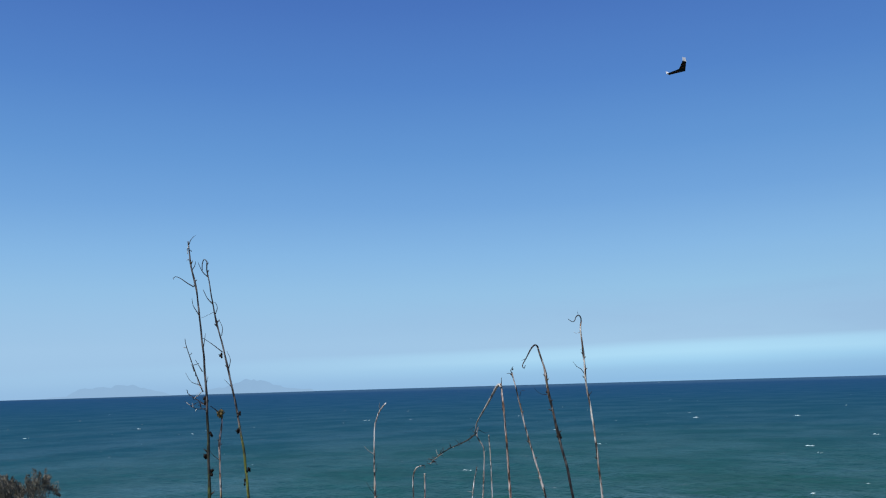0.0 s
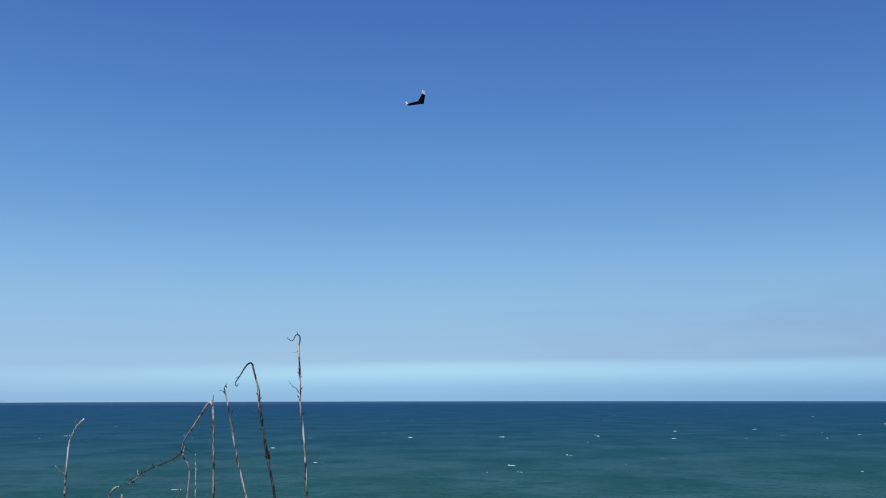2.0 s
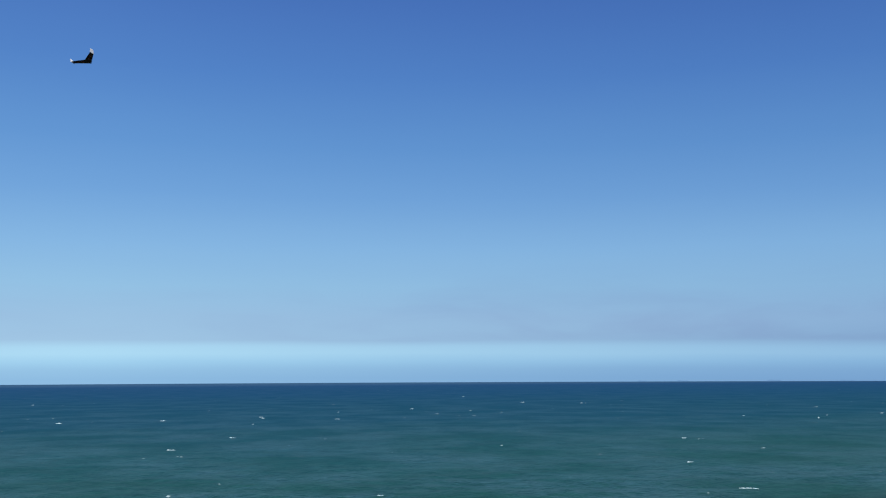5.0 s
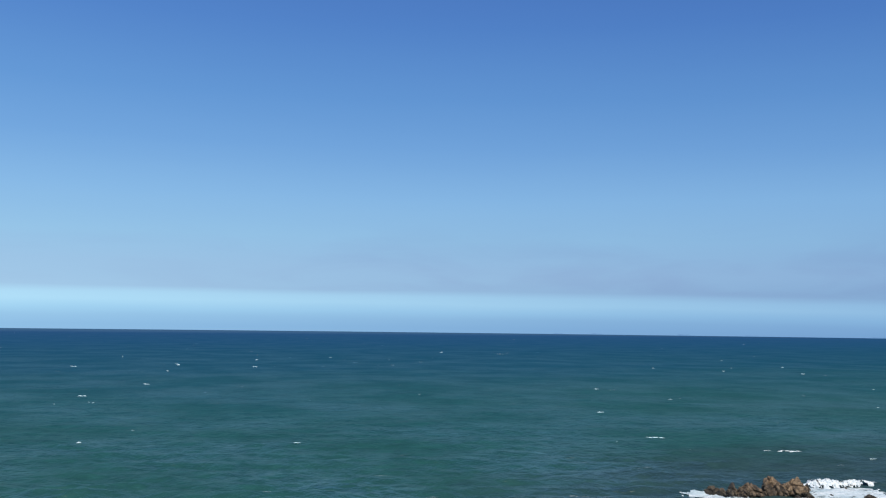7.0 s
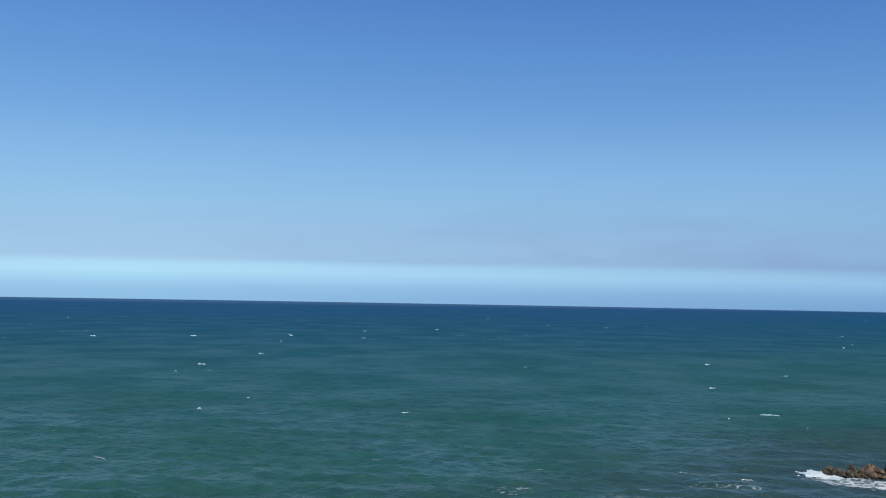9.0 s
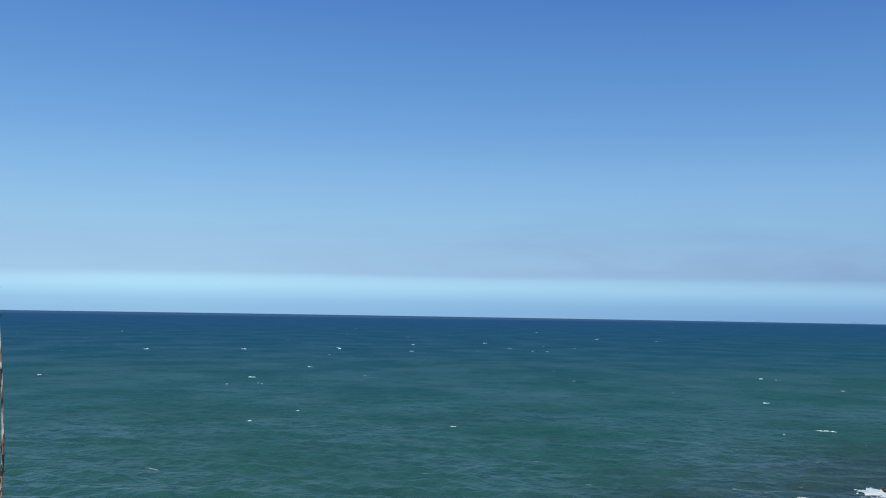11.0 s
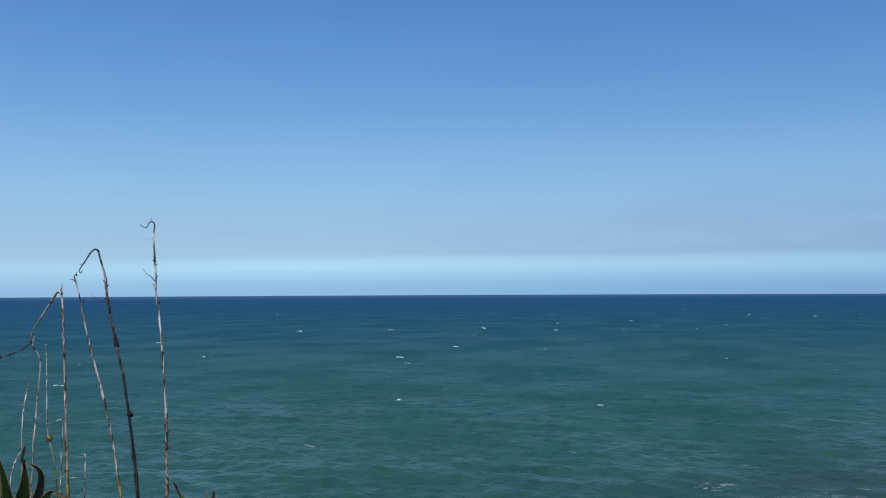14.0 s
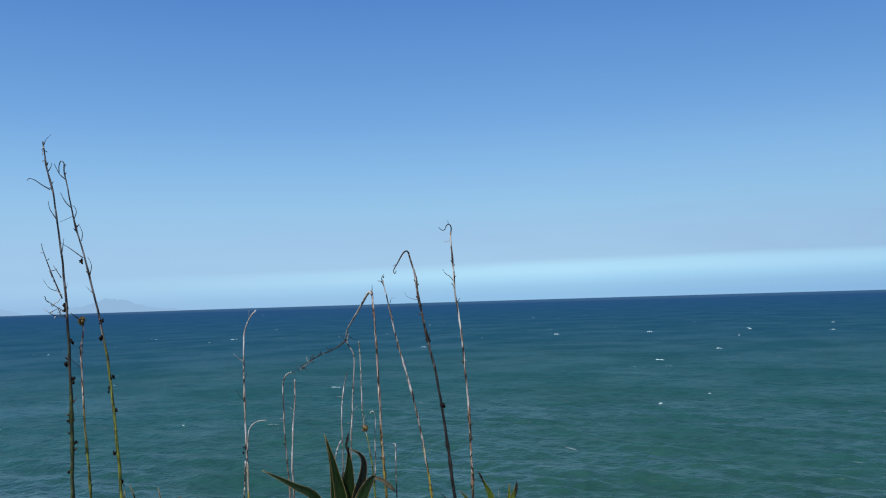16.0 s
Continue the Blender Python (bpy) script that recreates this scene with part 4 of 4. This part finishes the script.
flower_stalk(4.428, [(-0.501, 28.995), (-0.494, 29.246), (-0.489, 29.341), (-0.48, 29.469), (-0.47, 29.607), (-0.471, 29.69), (-0.491, 29.728), (-0.503, 29.755), (-0.494, 29.792)],
             (0.009, 0.006), (BROWN, PALE, 29.007, 0.2), "pale stalk with a bent twisted top", 39,
             [([(-0.492, 29.352), (-0.509, 29.357)], 0.0032, PALE_TWIG), ([(-0.486, 29.41), (-0.456, 29.44)], 0.002, PALE_TWIG)], 9)
flower_stalk(4.368, [(-0.536, 29.01), (-0.529, 29.203), (-0.531, 29.308), (-0.528, 29.437), (-0.52, 29.53), (-0.507, 29.582), (-0.501, 29.608)],
             (0.0078, 0.0046), (BROWN, PALE, 29.305, 0.2), "thin pale stalk with a slanting tip", 40,
             [([(-0.528, 29.49), (-0.55, 29.495)], 0.0022, PALE_TWIG)], 7)
flower_stalk(4.32, [(-0.578, 29.022), (-0.567, 29.155), (-0.557, 29.223), (-0.543, 29.267), (-0.53, 29.289)],
             (0.007, 0.0052), (PALE, PALE, 28.806, 0.2), "short pale crooked stalk", 41,
             [], 3)
flower_stalk(4.344, [(-0.377, 29.01), (-0.382, 29.108), (-0.399, 29.256), (-0.423, 29.362), (-0.43, 29.478), (-0.431, 29.613), (-0.438, 29.757)],
             (0.0095, 0.005), (LIME, PALE, 29.296, 0.05), "thin stalk, yellow-green below a tuft and pale above", 42,
             [([(-0.424, 29.378), (-0.412, 29.407)], 0.0022, PALE_TWIG)], 7, [], [(-0.416, 29.34, 0.024)])
flower_stalk(4.464, [(-0.386, 28.983), (-0.381, 29.147), (-0.377, 29.288), (-0.374, 29.37), (-0.381, 29.401), (-0.394, 29.403), (-0.401, 29.39)],
             (0.006, 0.0042), (BROWN, BROWN, 29.008, 0.2), "slender brown stalk with a hooked tip", 43,
             [], 6)
flower_stalk(4.512, [(-0.28, 28.968), (-0.281, 29.111), (-0.281, 29.182), (-0.281, 29.234)],
             (0.0062, 0.0056), (DARK, PALE, 29.099, 0.04), "short snapped stub of a stalk", 44,
             [([(-0.281, 29.233), (-0.295, 29.237)], 0.0026, PALE_TWIG)], 4)
flower_stalk(4.248, [(-0.105, 29.025), (-0.155, 29.366), (-0.188, 29.528), (-0.252, 29.774), (-0.288, 29.949), (-0.304, 30.025), (-0.309, 30.048)],
             (0.0125, 0.005), (GOLD, BROWN, 29.178, 0.08), "leaning brown stalk with a yellow foot", 45,
             [([(-0.303, 30.021), (-0.316, 30.043), (-0.333, 30.045)], 0.0042, TWIG), ([(-0.309, 30.045), (-0.314, 30.057), (-0.302, 30.077)], 0.0038, TWIG), ([(-0.277, 29.937), (-0.269, 29.962), (-0.252, 29.962)], 0.002, TWIG), ([(-0.272, 29.898), (-0.287, 29.918)], 0.0028, TWIG), ([(-0.214, 29.632), (-0.234, 29.657)], 0.002, TWIG)], 12, [(-0.316, 30.041, 0.008), (-0.304, 30.07, 0.007)], [])
flower_stalk(3.54, [(-0.0133, 29.179), (-0.0529, 29.525), (-0.0727, 29.658), (-0.0981, 29.772), (-0.132, 29.96), (-0.143, 30.042), (-0.158, 30.104), (-0.167, 30.142)],
             (0.0145, 0.0055), (DARK, BROWN, 29.923, 0.22), "leaning dark stalk with a curling drooped tip", 46,
             [([(-0.166, 30.136), (-0.173, 30.146), (-0.182, 30.144), (-0.194, 30.13), (-0.21, 30.101), (-0.223, 30.079), (-0.228, 30.065), (-0.221, 30.057), (-0.216, 30.068)], 0.0052, TWIG), ([(-0.212, 30.097), (-0.232, 30.088)], 0.0026, TWIG), ([(-0.134, 29.953), (-0.159, 29.957), (-0.179, 29.969), (-0.188, 29.987)], 0.0016, TWIG), ([(-0.121, 29.891), (-0.136, 29.898)], 0.004, TWIG)], 10, [(-0.0519, 29.534, 0.017), (-0.139, 29.962, 0.008), (-0.0943, 29.79, 0.01)], [])
flower_stalk(4.152, [(0.0854, 29.041), (0.0783, 29.433), (0.0573, 29.746), (0.0439, 29.88), (0.0285, 30.013), (0.0258, 30.122), (0.0173, 30.232), (0.0213, 30.269)],
             (0.0128, 0.0062), (GOLD, (0.36, 0.235, 0.155, 1), 29.04, 0.06), "tall pale brown stalk with a curled twig at the tip", 47,
             [([(0.0213, 30.263), (0.0213, 30.284), (0.0145, 30.296), (0.0037, 30.295), (-0.0042, 30.284), (-0.0081, 30.272), (-0.0189, 30.266), (-0.0326, 30.275), (-0.0385, 30.279)], 0.0046, TWIG), ([(0.0266, 30.03), (0.01, 30.054), (-0.0087, 30.066), (-0.0253, 30.089)], 0.003, TWIG), ([(0.0391, 29.933), (0.0519, 29.952)], 0.004, TWIG), ([(0.0116, 30.296), (0.0057, 30.316)], 0.0022, TWIG), ([(0.0182, 30.224), (-0.0024, 30.216), (-0.0141, 30.222)], 0.0018, PALE_TWIG), ([(0.0249, 30.151), (0.0112, 30.14)], 0.0018, PALE_TWIG)], 13, [(0.0772, 29.39, 0.01), (0.084, 29.302, 0.008)], [])


# ---------------------------------------------------------------- flax leaves
def strap(bm, bends, wide, fold=0.35, facing=(0, -1, 0.2)):
    """A long keeled leaf with a pointed tip and a real thickness."""
    line = spline(bends, 0.03)
    rows, edges = [], ([], [])
    for i, q in enumerate(line):
        f = i / (len(line) - 1)
        ahead = (line[min(i + 1, len(line) - 1)] - line[max(i - 1, 0)]).normalized()
        face = Vector(facing)
        face = (face - ahead * face.dot(ahead)).normalized()
        side = ahead.cross(face)
        w = wide * 0.5 * min(1.0, 0.55 + f * 0.9) * max(0.02, 1 - max(0, (f - 0.62) / 0.38) ** 1.7)
        t = 0.0016
        ring = []
        for u, v in ((-1, 1), (-0.5, 0.5), (0, 0), (0.5, 0.5), (1, 1)):
            ring.append(q + side * u * w - face * (v * w * -fold))
        edges[0].append(ring[0])
        edges[1].append(ring[-1])
        ring = [bm.verts.new(p) for p in ring] + [bm.verts.new(p - face * t) for p in ring[::-1]]
        rows.append(ring)
    m = len(rows[0])
    for low, top in zip(rows, rows[1:]):
        for k in range(m):
            bm.faces.new((low[k], low[(k + 1) % m], top[(k + 1) % m], top[k]))
    bm.faces.new(rows[0][::-1])
    bm.faces.new(rows[-1])
    return edges


def flax_clump(x, y, label, seed, leaves):
    """leaves: (bends above the foot, width, material, black tip length)"""
    z = ground_height(x, y)
    thing = holder("flax_clump", x, y, z)
    tagged(thing, label, "flax plant", "flax plants on the ledge")
    pick = random.Random(seed)
    for bends, wide, mat, name in leaves:
        foot = (x + pick.uniform(-0.08, 0.08), y + pick.uniform(-0.05, 0.05), z - 0.05)
        bm = bmesh.new()
        edges = strap(bm, bends if name in ("dead_tip", "withered_leaf") else [foot, *bends], wide * 1.15, pick.uniform(0.45, 0.85), (pick.uniform(-0.4, 0.4), -1, 0.25))
        leaf = part(name, bm, mat, thing)
        for edge in edges if name == "leaf" else ():     # the thin tan rim of a flax leaf
            bm = bmesh.new()
            tube(bm, edge, lambda f: 0.0015 * (1 - 0.5 * f), 5)
            part("rim", bm, RIM, leaf, "thin tan leaf rim")
    for k in range(9):     # the lower leaves of the fan
        a = pick.uniform(0, math.tau)
        reach, rise = pick.uniform(0.25, 0.6), pick.uniform(0.55, 0.85)
        way = Vector((math.cos(a), math.sin(a), 0))
        foot = Vector((x, y, z - 0.05)) + way * 0.05
        bm = bmesh.new()
        strap(bm, [foot, foot + way * reach * 0.35 + Vector((0, 0, rise * 0.6)), foot + way * reach * 0.8 + Vector((0, 0, rise * 0.95)), foot + way * reach * 1.3 + Vector((0, 0, rise * 0.85))],
              pick.uniform(0.045, 0.07), 0.35, (-way.x, -way.y, 0.6))
        part("leaf", bm, LEAF, thing)
    return thing


flax_clump(-0.497, 3.912, "dark green flax plant with stiff sword leaves", 61, [
    ([(-0.473, 3.84, 28.936), (-0.484, 3.84, 29.114), (-0.503, 3.84, 29.209), (-0.527, 3.84, 29.310), (-0.554, 3.84, 29.394)], 0.072, LEAF, "leaf"),
    ([(-0.514, 3.876, 28.752), (-0.521, 3.888, 29.083), (-0.533, 3.9, 29.243), (-0.557, 3.9, 29.362)], 0.036, LEAF, "leaf"),
    ([(-0.487, 3.98, 28.899), (-0.478, 3.98, 29.094), (-0.465, 3.98, 29.217), (-0.467, 3.98, 29.315)], 0.11, LEAF, "leaf"),
    ([(-0.465, 3.97, 29.285), (-0.474, 3.97, 29.317), (-0.468, 3.97, 29.347), (-0.462, 3.97, 29.379)], 0.01, BLACK, "dead_tip"),
    ([(-0.445, 3.90, 28.919), (-0.422, 3.90, 29.098), (-0.397, 3.90, 29.194), (-0.391, 3.90, 29.258), (-0.412, 3.90, 29.295), (-0.453, 3.90, 29.316)], 0.062, DUSKY, "leaf"),
    ([(-0.501, 3.78, 28.851), (-0.57, 3.72, 29.131), (-0.67, 3.696, 29.21), (-0.789, 3.672, 29.28)], 0.056, LEAF, "leaf"),
    ([(-0.435, 3.84, 28.935), (-0.403, 3.84, 29.099), (-0.372, 3.84, 29.169), (-0.347, 3.84, 29.204), (-0.333, 3.84, 29.203)], 0.095, LEAF, "leaf"),
    ([(-0.344, 3.83, 29.203), (-0.313, 3.83, 29.195), (-0.280, 3.83, 29.168), (-0.255, 3.83, 29.139)], 0.018, WITHERED, "withered_leaf"),
])
flax_clump(0.191, 4.08, "bright yellow-green flax plant with dry leaf tips", 62, [
    ([(0.196, 4.104, 28.712), (0.173, 4.104, 29.01), (0.142, 4.104, 29.099), (0.126, 4.104, 29.131)], 0.06, YOUNG, "leaf"),
    ([(0.132, 4.104, 29.109), (0.122, 4.104, 29.139), (0.107, 4.104, 29.164)], 0.008, BLACK, "dead_tip"),
    ([(0.235, 4.068, 28.712), (0.256, 4.068, 29.011), (0.268, 4.068, 29.07), (0.276, 4.068, 29.102)], 0.056, YOUNG, "leaf"),
    ([(0.268, 4.062, 29.05), (0.276, 4.062, 29.085), (0.28, 4.062, 29.125)], 0.011, BLACK, "dead_tip"),
    ([(0.225, 4.08, 28.712), (0.24, 4.08, 28.991), (0.247, 4.08, 29.08), (0.25, 4.08, 29.11)], 0.034, YOUNG, "leaf"),
    ([(0.121, 4.032, 28.71), (0.0761, 3.996, 29.009), (0.0415, 3.984, 29.078), (0.0177, 3.972, 29.108)], 0.04, YOUNG, "leaf"),
    ([(0.0906, 4.008, 28.71), (0.0213, 3.972, 28.988), (-0.0331, 3.96, 29.067), (-0.0697, 3.96, 29.107)], 0.03, BLACK, "dead_leaf"),
    ([(0.191, 4.128, 28.712), (0.2, 4.128, 28.991), (0.203, 4.128, 29.1)], 0.01, PALE_TWIG, "dry_stem"),
])
flax_clump(-1.289, 3.864, "low dark green flax plant below tall stalks", 63, [
    ([(-1.365, 3.84, 28.681), (-1.392, 3.84, 29.008), (-1.401, 3.84, 29.11), (-1.403, 3.84, 29.186)], 0.03, LEAF, "leaf"),
    ([(-1.323, 3.84, 28.681), (-1.34, 3.84, 28.988), (-1.353, 3.84, 29.131), (-1.381, 3.84, 29.207)], 0.034, LEAF, "leaf"),
    ([(-1.282, 3.84, 28.682), (-1.253, 3.84, 28.989), (-1.247, 3.84, 29.112), (-1.261, 3.84, 29.193)], 0.026, LEAF, "leaf"),
    ([(-1.272, 3.84, 28.682), (-1.238, 3.84, 28.99), (-1.206, 3.84, 29.112), (-1.16, 3.84, 29.153)], 0.03, LEAF, "leaf"),
])


# ---------------------------------------------------------------- shrub lower down the slope
def shrub(x, y, top, label, seed):
    """A wind-bent feathery tree: trunk, limbs and plumes of fine twigs."""
    pick = random.Random(seed)
    z = ground_height(x, y)
    thing = holder("tree", x, y, z)
    tagged(thing, label, "tree")
    fork = Vector((x, y, z + (top - z) * 0.45))
    bm = bmesh.new()
    tube(bm, spline([(x - 0.1, y, z - 0.2), (x + 0.05, y, z + (top - z) * 0.22), fork], 0.2), lambda f: 0.11 - 0.04 * f, 10)
    part("trunk", bm, TWIG, thing)
    plumes = []
    for dx, dy, dz, size in ((0.02, 0.0, -0.24, 0.24), (0.36, 0.1, -0.32, 0.22), (0.72, -0.1, -0.26, 0.33), (1.16, 0.1, -0.18, 0.38), (0.46, 0.25, -0.38, 0.30), (-0.35, 0.15, -0.18, 0.34), (-0.75, -0.1, -0.30, 0.40),
                             (0.15, -0.2, -0.60, 0.42), (0.9, -0.2, -0.75, 0.42), (-0.45, 0.3, -0.85, 0.46), (1.15, 0.3, -1.0, 0.42), (0.4, 0.0, -1.2, 0.5)):
        tip = Vector((x + dx - 0.2, y + dy, top + dz))
        bm = bmesh.new()
        tube(bm, spline([fork, fork.lerp(tip, 0.5) + Vector((pick.uniform(-0.1, 0.1), 0, -0.15)), tip - Vector((0, 0, size * 0.3))], 0.12), lambda f: 0.045 * (1 - 0.8 * f), 6)
        part("limb", bm, TWIG, thing)
        plumes.append((tip, size))
    verts, faces = [], []
    for tip, size in plumes:
        # each plume is a sheaf of rising sprays with gaps between them
        for spray in range(30):
            a, spread = pick.uniform(0, math.tau), size * pick.random() ** 0.6
            base = tip + Vector((math.cos(a) * spread * 0.7, math.sin(a) * spread * 0.7, -size * (0.7 + 1.5 * pick.random())))
            peak = tip + Vector((math.cos(a) * spread, math.sin(a) * spread, -0.9 * spread * spread / size - size * 0.8 * pick.random() ** 2))
            for _ in range(150):
                u = pick.random()
                q = base.lerp(peak, u) + Vector((pick.gauss(0, 1), pick.gauss(0, 1), pick.gauss(0, 0.6))) * (0.050 * (1.12 - u))
                way = Vector((math.cos(a) * 0.4 + pick.uniform(-0.5, 0.5), math.sin(a) * 0.4 + pick.uniform(-0.5, 0.5), pick.uniform(0.4, 1.3))).normalized()
                side = way.cross(Vector((pick.uniform(-1, 1), pick.uniform(-1, 1), 0.2))).normalized()
                long = pick.uniform(0.025, 0.06)
                k = len(verts)
                verts += [tuple(q - side * 0.005), tuple(q + side * 0.005), tuple(q + way * long * 0.6 + side * 0.004), tuple(q + way * long)]
                faces += [(k, k + 1, k + 2, k + 3)]
    crown = grid_object("crown", verts, faces, NEEDLES, False)
    crown.parent = thing
    crown.matrix_parent_inverse = Matrix.Translation(thing.matrix_basis.translation).inverted()
    return thing


NEEDLES = plain_material("brown_olive_needles", (0.075, 0.076, 0.062), (0.24, 0.23, 0.19), 3.0, 0.8, 0.01)
shrub(-10.82, 15.93, 28.83, "feathery brown-olive coastal tree on the slope", 71)


# ---------------------------------------------------------------- model flying wing
def flying_wing(x, y, z, rx, ry, rz):
    """A foam slope-soaring wing of about a metre: dark below, white above, white winglets. In flight, so it touches nothing."""
    paint = plain_material("white_foam_board", (0.74, 0.75, 0.75), (0.84, 0.84, 0.83), 12, 0.5, 0.001)
    dark = plain_material("dark_underside", (0.016, 0.014, 0.016), (0.040, 0.034, 0.038), 9, 0.5, 0.001)
    orange = plain_material("red_stripe", (0.20, 0.05, 0.03), (0.28, 0.08, 0.05), 9, 0.5, 0.001)
    thing = holder("model_glider", x, y, z)

    def wing(side, low):
        bm = bmesh.new()
        rings = []
        for j in range(7):
            f = j / 6
            chord, lead, out = 0.32 - 0.15 * f, -0.36 * f, 0.55 * f * side
            ring = []
            shape = ((0.0, 0.0), (0.08, 0.045), (0.3, 0.062), (0.65, 0.035), (1.0, 0.004)) if not low else ((0.0, 0.0), (0.08, -0.030), (0.3, -0.040), (0.65, -0.022), (1.0, -0.004))
            for u, v in shape:
                ring.append(bm.verts.new((out, 0.15 + lead - u * chord, v * chord * 1.25 + 0.03 * f)))
            rings.append(ring)
        for a, b in zip(rings, rings[1:]):
            for k in range(4):
                bm.faces.new((a[k], a[k + 1], b[k + 1], b[k]))
        return bm

    for side in (-1, 1):
        half = part("wing", wing(side, True), dark, thing, "black lower wing skin")
        part("upper_skin", wing(side, False), paint, half, "white upper wing skin")
        bm = bmesh.new()
        bmesh.ops.create_cube(bm, size=1.0)
        bmesh.ops.bevel(bm, geom=bm.edges[:], offset=0.02, segments=2)
        for v in bm.verts:
            f = v.co.z + 0.5
            v.co = Vector((side * (0.555 + 0.03 * f) + v.co.x * 0.008, -0.30 + v.co.y * (0.20 - 0.06 * f) - 0.05 * f, 0.0 + f * 0.15))
        part("winglet", bm, paint, half, "white upright winglet")
        for k in range(2):
            bm = bmesh.new()
            bmesh.ops.create_cube(bm, size=1.0, matrix=Matrix.Translation((side * (0.18 + 0.17 * k), -0.11 - 0.09 * k, -0.012 + 0.010 * k)) @ Matrix.Diagonal((0.04, 0.11, 0.008, 1)))
            part("stripe", bm, orange, half, "dull red stripe under the wing")
    bm = bmesh.new()
    bmesh.ops.create_icosphere(bm, subdivisions=3, radius=1.0)
    bm.transform(Matrix.Diagonal((0.035, 0.16, 0.024, 1)))
    part("pod", bm, dark, thing, "dark centre pod")
    thing.matrix_basis = pose(x, y, z, rx, ry, rz)
    for ob in thing.children:
        ob.matrix_parent_inverse = Matrix.Identity(4)
    return tagged(thing, "small white and black flying-wing glider in flight", "model glider")


flying_wing(5.64, 36.99, 42.71, -11.9, -11.5, -59.0)
